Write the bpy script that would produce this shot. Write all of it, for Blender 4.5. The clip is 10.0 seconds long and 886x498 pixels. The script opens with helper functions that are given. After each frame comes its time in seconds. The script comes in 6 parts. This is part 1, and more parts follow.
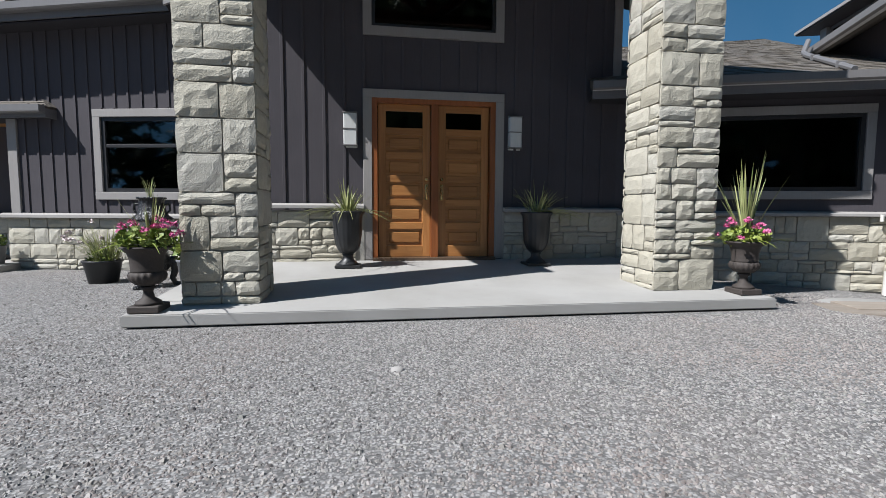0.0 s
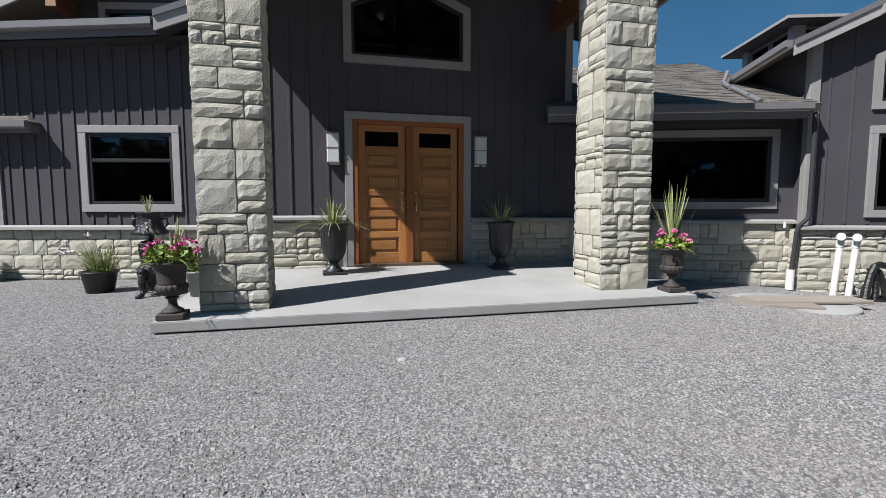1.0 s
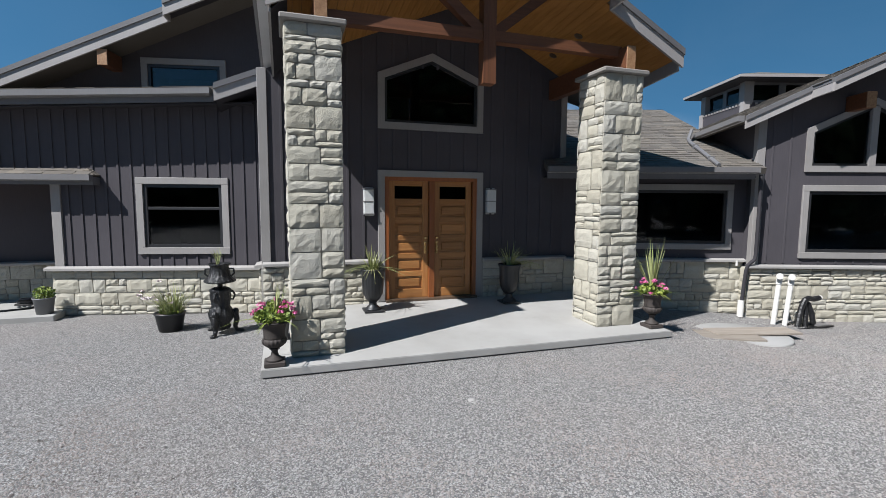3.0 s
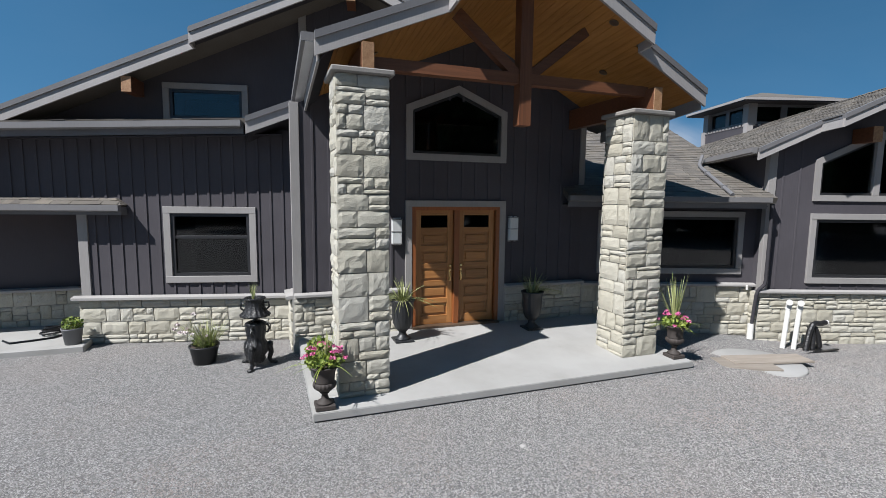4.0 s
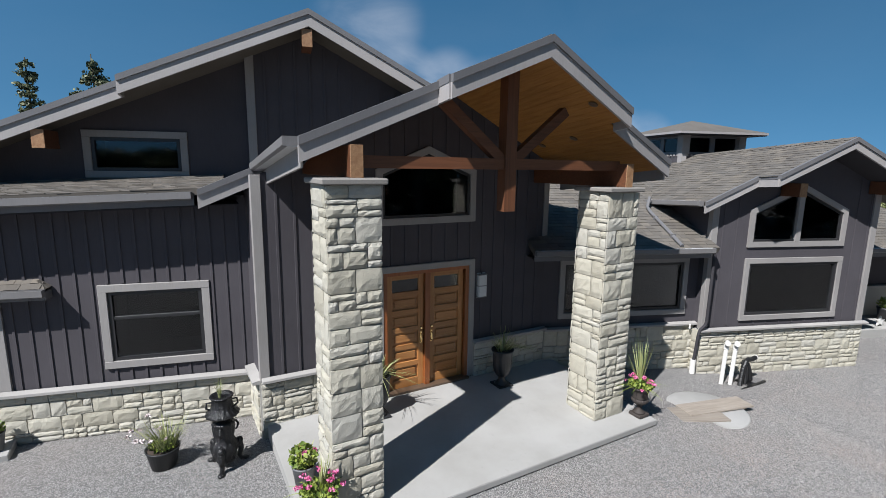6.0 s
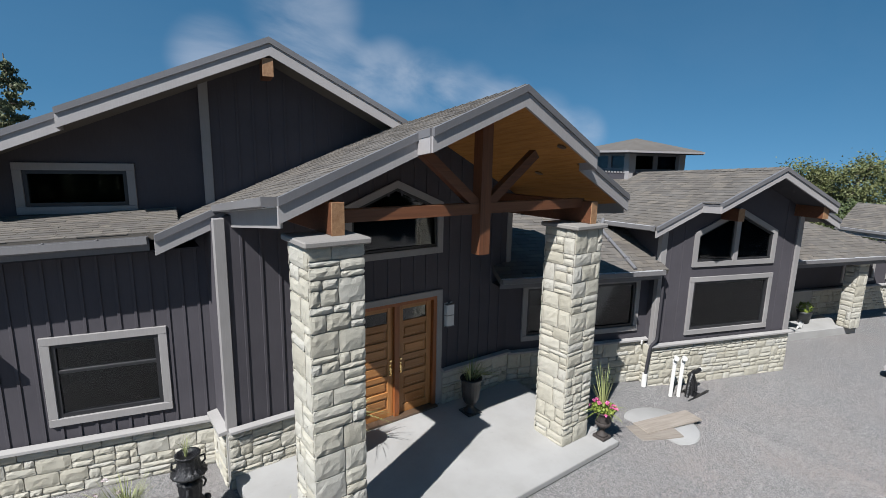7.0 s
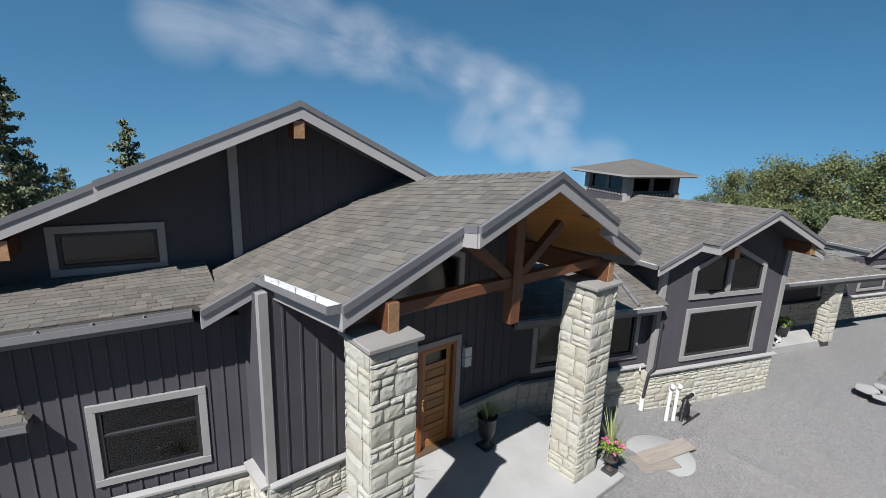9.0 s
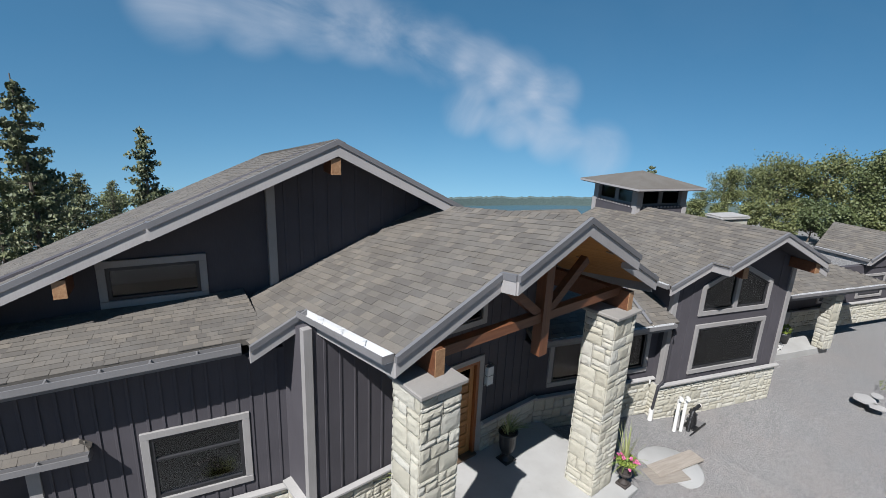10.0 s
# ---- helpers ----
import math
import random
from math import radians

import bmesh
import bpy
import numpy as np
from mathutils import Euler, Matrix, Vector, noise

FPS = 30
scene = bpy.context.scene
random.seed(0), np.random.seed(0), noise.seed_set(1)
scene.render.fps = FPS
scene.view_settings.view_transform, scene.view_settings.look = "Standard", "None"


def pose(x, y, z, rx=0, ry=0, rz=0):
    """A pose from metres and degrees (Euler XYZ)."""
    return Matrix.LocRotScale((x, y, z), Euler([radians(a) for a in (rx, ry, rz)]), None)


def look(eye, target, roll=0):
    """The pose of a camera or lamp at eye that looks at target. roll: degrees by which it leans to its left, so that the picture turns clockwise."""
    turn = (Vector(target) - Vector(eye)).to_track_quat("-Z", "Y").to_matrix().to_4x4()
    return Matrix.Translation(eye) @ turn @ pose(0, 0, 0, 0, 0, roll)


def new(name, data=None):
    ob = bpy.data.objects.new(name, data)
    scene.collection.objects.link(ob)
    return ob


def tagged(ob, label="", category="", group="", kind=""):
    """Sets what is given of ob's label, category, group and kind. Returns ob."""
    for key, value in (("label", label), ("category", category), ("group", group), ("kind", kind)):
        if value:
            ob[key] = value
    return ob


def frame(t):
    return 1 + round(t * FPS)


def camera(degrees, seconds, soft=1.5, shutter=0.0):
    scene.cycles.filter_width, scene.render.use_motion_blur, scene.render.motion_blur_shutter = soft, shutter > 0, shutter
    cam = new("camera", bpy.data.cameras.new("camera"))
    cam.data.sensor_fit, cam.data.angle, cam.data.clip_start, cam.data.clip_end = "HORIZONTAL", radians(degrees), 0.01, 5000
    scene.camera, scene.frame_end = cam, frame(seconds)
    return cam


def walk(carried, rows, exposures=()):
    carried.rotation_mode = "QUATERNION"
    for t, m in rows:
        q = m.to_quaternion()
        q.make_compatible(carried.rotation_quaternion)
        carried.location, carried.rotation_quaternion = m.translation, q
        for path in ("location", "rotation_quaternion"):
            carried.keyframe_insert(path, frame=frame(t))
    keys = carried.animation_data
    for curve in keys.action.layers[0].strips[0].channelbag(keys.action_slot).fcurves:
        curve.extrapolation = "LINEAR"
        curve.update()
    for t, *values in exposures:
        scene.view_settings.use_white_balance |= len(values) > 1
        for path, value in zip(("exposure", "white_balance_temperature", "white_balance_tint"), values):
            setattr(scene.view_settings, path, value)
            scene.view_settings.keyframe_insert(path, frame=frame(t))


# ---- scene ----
cam = camera(85.37, 10.0, soft=0.8)
# seconds, x, y, z, yaw, pitch, roll
ROWS = [
    (0, -0.984, -7.232, 1.017, -9.00, -4.68, -0.30),
    (0.5, -1.150, -7.592, 1.080, -11.64, -4.80, -0.01),
    (1, -1.407, -7.984, 1.219, -14.15, -4.89, -0.01),
    (1.5, -1.687, -8.341, 1.382, -16.23, -4.92, 0.05),
    (2, -2.019, -8.645, 1.563, -17.73, -4.89, -0.01),
    (2.5, -2.382, -8.881, 1.807, -18.14, -5.02, -0.20),
    (3, -2.720, -8.973, 2.160, -18.37, -5.52, -0.38),
    (4.5, -3.772, -8.677, 3.259, -21.21, -6.96, -0.68),
    (5, -3.901, -8.468, 3.765, -22.69, -8.12, -0.67),
    (5.5, -4.030, -8.224, 4.182, -25.74, -9.03, -0.66),
    (7, -4.524, -7.589, 5.339, -36.34, -10.56, -1.12),
    (7.5, -4.705, -7.434, 5.678, -38.23, -10.97, -1.35),
    (8, -4.877, -7.283, 6.066, -38.65, -11.85, -1.64),
    (8.5, -5.083, -7.143, 6.479, -38.85, -12.85, -1.88),
    (9, -5.294, -7.066, 6.882, -38.91, -13.63, -2.04),
    (9.5, -5.581, -6.952, 7.330, -39.01, -14.42, -2.23),
    (10, -5.931, -6.800, 7.779, -39.30, -15.27, -2.42),
]
walk(cam, [(t, pose(x, y, z, 90 + pitch, roll, yaw)) for t, x, y, z, yaw, pitch, roll in ROWS], [(0.0, 0.71, 6080, 11), (10.0, 0.71, 6080, 11)])

# ---- light ----
SUN_AZ, SUN_EL = radians(203), radians(49)      # direction towards the sun, counted from +x to +y
TO_SUN = Vector((math.cos(SUN_AZ) * math.cos(SUN_EL), math.sin(SUN_AZ) * math.cos(SUN_EL), math.sin(SUN_EL)))
sun_data = bpy.data.lights.new("sun", "SUN")
sun_data.energy, sun_data.angle, sun_data.color = 5.0, radians(0.55), (1.0, 0.96, 0.90)
sun = new("sun", sun_data)
sun.matrix_world = look((0, 0, 30), Vector((0, 0, 30)) - TO_SUN)

world = bpy.data.worlds.new("world")
scene.world = world
world.use_nodes = True
wn, wl = world.node_tree.nodes, world.node_tree.links
wn.clear()
w_out, w_bg = wn.new("ShaderNodeOutputWorld"), wn.new("ShaderNodeBackground")
w_tc = wn.new("ShaderNodeTexCoord")
w_low = wn.new("ShaderNodeVectorMath")
w_low.operation = "ADD"
w_low.inputs[1].default_value = (0, 0, 0.30)
w_sky = wn.new("ShaderNodeTexSky")
w_sky.sky_type, w_sky.sun_disc = "NISHITA", False
w_sky.sun_elevation, w_sky.sun_rotation = SUN_EL, math.pi / 2 - SUN_AZ
w_sky.air_density, w_sky.dust_density, w_sky.ozone_density = 1.0, 0.1, 1.6
wl.new(w_tc.outputs["Generated"], w_low.inputs[0])
wl.new(w_low.outputs[0], w_sky.inputs["Vector"])
# wisps of cloud: stretched noise inside a soft band of the sky
w_map = wn.new("ShaderNodeMapping")
w_map.inputs["Rotation"].default_value = (0.25, 0.2, radians(48))
w_map.inputs["Scale"].default_value = (2.2, 6.0, 6.5)
w_noise = wn.new("ShaderNodeTexNoise")
w_noise.inputs["Scale"].default_value, w_noise.inputs["Detail"].default_value = 1.0, 7.0
w_noise.inputs["Roughness"].default_value, w_noise.inputs["Distortion"].default_value = 0.58, 0.7
wl.new(w_tc.outputs["Generated"], w_map.inputs["Vector"])
wl.new(w_map.outputs[0], w_noise.inputs["Vector"])


def sky_dir(az, el):
    az, el = radians(az), radians(el)
    return (math.sin(az) * math.cos(el), math.cos(az) * math.cos(el), math.sin(el))


def sky_blob(az, el, inner, outer):
    d = wn.new("ShaderNodeVectorMath")
    d.operation = "DOT_PRODUCT"
    d.inputs[1].default_value = sky_dir(az, el)
    wl.new(w_tc.outputs["Generated"], d.inputs[0])
    r = wn.new("ShaderNodeMapRange")
    r.interpolation_type = "SMOOTHSTEP"
    r.inputs["From Min"].default_value, r.inputs["From Max"].default_value = math.cos(radians(outer)), math.cos(radians(inner))
    wl.new(d.outputs["Value"], r.inputs["Value"])
    return r.outputs[0]


def w_math(op, a, b):
    m = wn.new("ShaderNodeMath")
    m.operation = op
    m.use_clamp = op == "ADD"
    for i, v in enumerate((a, b)):
        if hasattr(v, "is_linked"):
            wl.new(v, m.inputs[i])
        else:
            m.inputs[i].default_value = v
    return m.outputs[0]


band = 0.0
for az, el, inner, outer in ((12, 9.5, 0, 5), (19, 9.5, 0.5, 5), (25, 9.4, 1, 4.6), (30, 9.0, 1, 4.6), (34.5, 8.2, 1, 4.4), (39, 6.9, 1, 4.4), (43.5, 5.6, 1, 4.2), (47.5, 4.4, 1, 4), (51.5, 3.0, 0.5, 3.6), (42, 0.8, 0.5, 3.4), (47, -0.4, 0.5, 3.4), (52, -1.6, 0.5, 3.6), (57, -3.0, 0, 4), (21, 15.5, 0, 6.5)):
    band = w_math("ADD", band, w_math("MULTIPLY", sky_blob(az, el, inner, outer), 0.55))
w_ramp = wn.new("ShaderNodeMapRange")
w_ramp.inputs["From Min"].default_value, w_ramp.inputs["From Max"].default_value = 0.28, 0.76
wl.new(w_noise.outputs["Fac"], w_ramp.inputs["Value"])
w_fac = w_math("MULTIPLY", w_math("MULTIPLY", w_math("ADD", band, 0.02), w_ramp.outputs[0]), 0.9)
w_mix = wn.new("ShaderNodeMix")
w_mix.data_type = "RGBA"
wl.new(w_fac, w_mix.inputs["Factor"])
w_hsv = wn.new("ShaderNodeHueSaturation")
w_hsv.inputs["Saturation"].default_value, w_hsv.inputs["Hue"].default_value = 1.24, 0.482
wl.new(w_sky.outputs[0], w_hsv.inputs["Color"])
wl.new(w_hsv.outputs[0], w_mix.inputs["A"])
w_mix.inputs["B"].default_value = (6.4, 6.6, 7.0, 1)
wl.new(w_mix.outputs["Result"], w_bg.inputs["Color"])
w_bg.inputs["Strength"].default_value = 0.065
wl.new(w_bg.outputs[0], w_out.inputs["Surface"])
scene.view_settings.exposure = 0.71

# ---- materials ----


class Mat:
    """A node material: a base colour, broken up at two scales, with a bump."""

    def __init__(self, name, rough=0.7, metal=0.0, spec=0.5):
        self.m = bpy.data.materials.new(name)
        self.m.use_nodes = True
        self.n, self.l = self.m.node_tree.nodes, self.m.node_tree.links
        self.b = self.n["Principled BSDF"]
        self.b.inputs["Roughness"].default_value, self.b.inputs["Metallic"].default_value = rough, metal
        self.b.inputs["Specular IOR Level"].default_value = spec
        self.co = self.n.new("ShaderNodeTexCoord").outputs["Object"]
        self.colour = None

    def world_coords(self):
        self.co = self.n.new("ShaderNodeNewGeometry").outputs["Position"]
        return self

    def mapped(self, scale, turn=(0, 0, 0)):
        p = self.n.new("ShaderNodeMapping")
        p.inputs["Scale"].default_value, p.inputs["Rotation"].default_value = scale, turn
        self.l.new(self.co, p.inputs["Vector"])
        return p.outputs[0]

    def noise(self, scale, detail=4.0, stretch=(1, 1, 1), rough=0.55, distort=0.0):
        t = self.n.new("ShaderNodeTexNoise")
        t.inputs["Scale"].default_value, t.inputs["Detail"].default_value = scale, detail
        t.inputs["Roughness"].default_value, t.inputs["Distortion"].default_value = rough, distort
        self.l.new(self.mapped(stretch), t.inputs["Vector"])
        return t.outputs["Fac"]

    def voronoi(self, scale, out="Distance", stretch=(1, 1, 1)):
        t = self.n.new("ShaderNodeTexVoronoi")
        t.inputs["Scale"].default_value = scale
        self.l.new(self.mapped(stretch), t.inputs["Vector"])
        return t.outputs[out]

    def ramp(self, fac, stops):
        r = self.n.new("ShaderNodeValToRGB")
        e = r.color_ramp.elements
        while len(e) < len(stops):
            e.new(0.5)
        for q, (p, c) in zip(e, stops):
            q.position, q.color = p, (*c, 1)
        self.l.new(fac, r.inputs["Fac"])
        return r.outputs["Color"]

    def rng(self, fac, a, b, c, d):
        r = self.n.new("ShaderNodeMapRange")
        for k, v in zip(("From Min", "From Max", "To Min", "To Max"), (a, b, c, d)):
            r.inputs[k].default_value = v
        self.l.new(fac, r.inputs["Value"])
        return r.outputs[0]

    def mix(self, a, b, fac, how="MIX"):
        x = self.n.new("ShaderNodeMix")
        x.data_type, x.blend_type = "RGBA", how
        for key, v in (("A", a), ("B", b)):
            if isinstance(v, tuple):
                x.inputs[key].default_value = (*v, 1)
            else:
                self.l.new(v, x.inputs[key])
        if isinstance(fac, float):
            x.inputs["Factor"].default_value = fac
        else:
            self.l.new(fac, x.inputs["Factor"])
        return x.outputs["Result"]

    def random(self):
        return self.n.new("ShaderNodeObjectInfo").outputs["Random"]

    def island(self):
        return self.n.new("ShaderNodeNewGeometry").outputs["Random Per Island"]

    def base(self, c):
        if isinstance(c, tuple):
            self.b.inputs["Base Color"].default_value = (*c, 1)
        else:
            self.l.new(c, self.b.inputs["Base Color"])
        return self

    def rough(self, v):
        self.l.new(v, self.b.inputs["Roughness"])
        return self

    def bump(self, h, strength=0.3, dist=0.01):
        k = self.n.new("ShaderNodeBump")
        k.inputs["Strength"].default_value, k.inputs["Distance"].default_value = strength, dist
        self.l.new(h, k.inputs["Height"])
        self.l.new(k.outputs[0], self.b.inputs["Normal"])
        return self


def painted(name, c, rough=0.6, grain=(1, 1, 0.08), vary=0.12, spec=0.5):
    m = Mat(name, rough, 0.0, spec)
    lo, hi = tuple(v * (1 - vary) for v in c), tuple(v * (1 + vary) for v in c)
    broad = m.mix(lo, hi, m.rng(m.noise(0.9, 3), 0.35, 0.65, 0, 1))
    fine = m.noise(60, 4, grain)
    m.base(m.mix(broad, m.mix(lo, hi, m.rng(fine, 0.3, 0.7, 0, 1)), 0.4))
    m.bump(fine, 0.12, 0.004)
    return m.m


def wood(name, dark, light, rough=0.5, along=(1, 1, 0.06), scale=22.0):
    m = Mat(name, rough)
    g = m.noise(scale, 5, along, 0.6, 0.5)
    c = m.ramp(g, ((0.3, dark), (0.7, light)))
    tint = m.rng(m.random(), 0, 1, 0.82, 1.15)
    v = m.n.new("ShaderNodeHueSaturation")
    m.l.new(c, v.inputs["Color"])
    m.l.new(tint, v.inputs["Value"])
    m.base(v.outputs[0])
    m.bump(g, 0.15, 0.003)
    return m.m


M_SIDING = painted("siding", (0.069, 0.064, 0.071), 0.7, spec=0.15)
M_BATTEN = painted("batten", (0.071, 0.066, 0.073), 0.7, spec=0.15)
M_TRIM = painted("trim", (0.252, 0.239, 0.23), 0.6)
M_FASCIA = painted("fascia", (0.3, 0.283, 0.275), 0.55)
M_DRIP = painted("fascia_top", (0.13, 0.128, 0.132), 0.5)
M_GUTTER = painted("gutter_metal", (0.16, 0.155, 0.155), 0.4)
M_GUTTER_IN = painted("gutter_inside", (0.567, 0.567, 0.567), 0.45)
M_SOFFIT = painted("soffit", (0.042, 0.04, 0.045), 0.8, spec=0.2)
M_FRAME = painted("window_frame", (0.02, 0.02, 0.022), 0.4)
# near-black colour that stands in for the lack of light indoors
M_DIM_INSIDE = painted("painted_dimness", (0.032, 0.031, 0.03), 0.9)
M_DOOR = wood("door_wood", (0.267, 0.112, 0.031), (0.396, 0.185, 0.0619), 0.38)
M_DOOR_H = wood("door_rail_wood", (0.267, 0.112, 0.031), (0.396, 0.185, 0.0619), 0.38, (0.06, 1, 1))
M_JAMB = wood("jamb_wood", (0.215, 0.0645, 0.0172), (0.31, 0.103, 0.0301), 0.4)
M_TIMBER = wood("timber", (0.085, 0.032, 0.014), (0.145, 0.056, 0.024), 0.55, (0.06, 1, 1))
M_TIMBER_V = wood("timber_upright", (0.085, 0.032, 0.014), (0.145, 0.056, 0.024), 0.55, (1, 1, 0.06))
M_TIMBER_END = wood("timber_end", (0.211, 0.105, 0.0486), (0.34, 0.203, 0.105), 0.6, (1, 1, 1))
M_PINE = wood("pine_boards", (0.27, 0.115, 0.024), (0.40, 0.19, 0.048), 0.5, (1, 0.05, 1), 16)
M_BRONZE = painted("bronze", (0.09, 0.06, 0.04), 0.35)
M_BRASS = Mat("brass", 0.25, 1.0).base((0.75, 0.55, 0.25)).m
M_BLACK_IRON = painted("black_iron", (0.008, 0.008, 0.009), 0.28)
M_PVC = painted("white_pvc", (0.608, 0.599, 0.567), 0.35)
M_LAMP_WHITE = painted("lamp_white", (0.533, 0.542, 0.533), 0.35)
M_PLASTIC_POT = painted("black_pot", (0.018, 0.019, 0.021), 0.45)
M_GREY_POT = painted("grey_pot", (0.138, 0.142, 0.15), 0.5)


def cast_mat():
    m = Mat("ornate_iron", 0.3)
    v = m.noise(30, 4, rough=0.6)
    m.base(m.ramp(v, ((0.1, (0.006, 0.006, 0.007)), (0.8, (0.014, 0.014, 0.015)))))
    m.bump(v, 1.0, 0.02)
    return m.m



def hose_mat():
    m = Mat("corrugated_hose", 0.45)
    m.base((0.012, 0.012, 0.013)).bump(m.rng(m.noise(1.0, 0, (1, 1, 60)), 0.4, 0.6, 0, 1), 0.35, 0.01)
    return m.m


M_HOSE = hose_mat()
M_CAST = cast_mat()
M_RUST = painted("weathered_iron", (0.042, 0.034, 0.03), 0.75, (1, 1, 1), 0.35)
M_SOIL = painted("soil", (0.035, 0.025, 0.018), 0.95)


def stone_mat(name, c0, c1, c2):
    m = Mat(name, 0.85).world_coords()
    pick = m.ramp(m.random(), ((0.0, c0), (0.5, c1), (1.0, c2)))
    mott = m.noise(9, 6, rough=0.65)
    grit = m.noise(70, 4)
    c = m.mix(pick, tuple(v * 0.72 for v in c1), m.rng(mott, 0.45, 0.8, 0, 0.75))
    c = m.mix(c, tuple(min(1, v * 1.3) for v in c1), m.rng(grit, 0.55, 0.8, 0, 0.4))
    m.base(c)
    h = m.n.new("ShaderNodeMath")
    h.operation = "ADD"
    m.l.new(m.noise(19, 6, rough=0.7), h.inputs[0])
    m.l.new(grit, h.inputs[1])
    m.bump(h.outputs[0], 0.5, 0.02)
    return m.m


M_STONE = stone_mat("limestone", (0.348, 0.324, 0.258), (0.44, 0.415, 0.34), (0.398, 0.384, 0.338))
M_MORTAR = painted("mortar", (0.30, 0.29, 0.265), 0.95, (1, 1, 1))
M_COLCAP = painted("pillar_cap", (0.203, 0.19, 0.174), 0.9, (1, 1, 1), 0.22)
M_CAP = painted("cast_stone", (0.3, 0.288, 0.275), 0.85, (1, 1, 1), 0.15)


def concrete_mat():
    m = Mat("concrete", 0.8).world_coords()
    a, f = m.noise(1.1, 5), m.noise(120, 4)
    c = m.mix((0.2804, 0.2745, 0.2591), (0.3341, 0.3283, 0.3157), m.rng(a, 0.35, 0.65, 0, 1))
    c = m.mix(c, (0.2267, 0.2208, 0.2083), m.rng(m.noise(7, 6, rough=0.7), 0.6, 0.8, 0, 0.5))
    m.base(c).bump(f, 0.2, 0.004)
    return m.m


M_CONCRETE = concrete_mat()


def gravel_mat():
    m = Mat("gravel", 0.9).world_coords()
    cell = m.n.new("ShaderNodeTexVoronoi")
    cell.inputs["Scale"].default_value = 62.0
    m.l.new(m.mapped((1, 1, 1)), cell.inputs["Vector"])
    tone = m.ramp(cell.outputs["Color"], ((0.1, (0.1165, 0.1129, 0.1102)), (0.5, (0.2392, 0.233, 0.2276)), (0.9, (0.3629, 0.3557, 0.3485))))
    tone = m.mix(tone, (0.07258, 0.07114, 0.07114), m.rng(cell.outputs["Distance"], 0.36, 0.66, 0, 0.9))
    broad = m.noise(0.35, 5, rough=0.6)
    tone = m.mix(tone, (0.09408, 0.09229, 0.0896), m.rng(m.noise(11, 3, rough=0.7), 0.52, 0.68, 0, 0.55))
    tone = m.mix(tone, (0.3629, 0.3557, 0.345), m.rng(m.noise(34, 2, rough=0.7), 0.60, 0.74, 0, 0.35))
    c = m.mix(tone, (0.1819, 0.1559, 0.1416), m.rng(broad, 0.45, 0.75, 0, 0.45))
    c = m.mix(c, (0.0784, 0.07616, 0.07392), m.rng(m.noise(13, 6, rough=0.8), 0.50, 0.66, 0, 0.4))
    c = m.mix(c, (0.4032, 0.392, 0.3752), m.rng(m.noise(16, 6, rough=0.8), 0.52, 0.70, 0, 0.55))
    m.base(c)
    m.bump(cell.outputs["Distance"], -1.0, 0.02)
    return m


_g = gravel_mat()
M_GRAVEL = _g.m


def pebble_mat():
    m = Mat("gravel_stones", 0.85)
    m.base(m.mix(m.ramp(m.island(), ((0.0, (0.085, 0.079, 0.077)), (0.2, (0.14, 0.129, 0.126)), (0.4, (0.1697, 0.1697, 0.1542)), (0.6, (0.243, 0.220, 0.214)), (0.75, (0.259, 0.255, 0.236)), (0.93, (0.285, 0.272, 0.262)), (1.0, (0.33, 0.318, 0.305)))), (0.2394, 0.1894, 0.1665), m.rng(m.noise(0.6, 4, rough=0.6), 0.45, 0.72, 0, 0.5)))
    return m.m


M_PEBBLE = pebble_mat()


def shingle_mat(name, use_island):
    m = Mat(name, 0.9).world_coords()
    r = m.island() if use_island else m.random()
    c = m.ramp(r, ((0.0, (0.087, 0.077, 0.067)), (0.3, (0.104, 0.092, 0.078)), (0.6, (0.119, 0.105, 0.088)), (0.85, (0.134, 0.117, 0.097)), (1.0, (0.157, 0.136, 0.109))))
    g = m.noise(110, 4, rough=0.7)
    c = m.mix(c, (0.055, 0.052, 0.05), m.rng(g, 0.48, 0.7, 0, 0.65))
    c = m.mix(c, (0.16, 0.152, 0.14), m.rng(m.noise(1.5, 4), 0.45, 0.75, 0, 0.35))
    m.base(c).bump(g, 0.35, 0.004)
    return m.m


M_SHINGLE = shingle_mat("shingle_tab", False)
M_SHINGLES = shingle_mat("shingles", True)


def glass_mat():
    m = bpy.data.materials.new("window_glass")
    m.use_nodes = True
    n, l = m.node_tree.nodes, m.node_tree.links
    n.clear()
    out, mixn = n.new("ShaderNodeOutputMaterial"), n.new("ShaderNodeMixShader")
    tr, gl, fr = n.new("ShaderNodeBsdfTransparent"), n.new("ShaderNodeBsdfGlossy"), n.new("ShaderNodeFresnel")
    tr.inputs[0].default_value = (0.55, 0.57, 0.58, 1)
    gl.inputs["Roughness"].default_value = 0.035
    fr.inputs["IOR"].default_value = 1.58
    l.new(fr.outputs[0], mixn.inputs[0])
    l.new(tr.outputs[0], mixn.inputs[1])
    l.new(gl.outputs[0], mixn.inputs[2])
    l.new(mixn.outputs[0], out.inputs[0])
    return m


M_GLASS = glass_mat()


def leaf_mat(name, a, b):
    m = Mat(name, 0.6)
    m.base(m.ramp(m.island(), ((0.0, a), (1.0, b))))
    m.b.inputs["Subsurface Weight"].default_value = 0.0
    return m.m


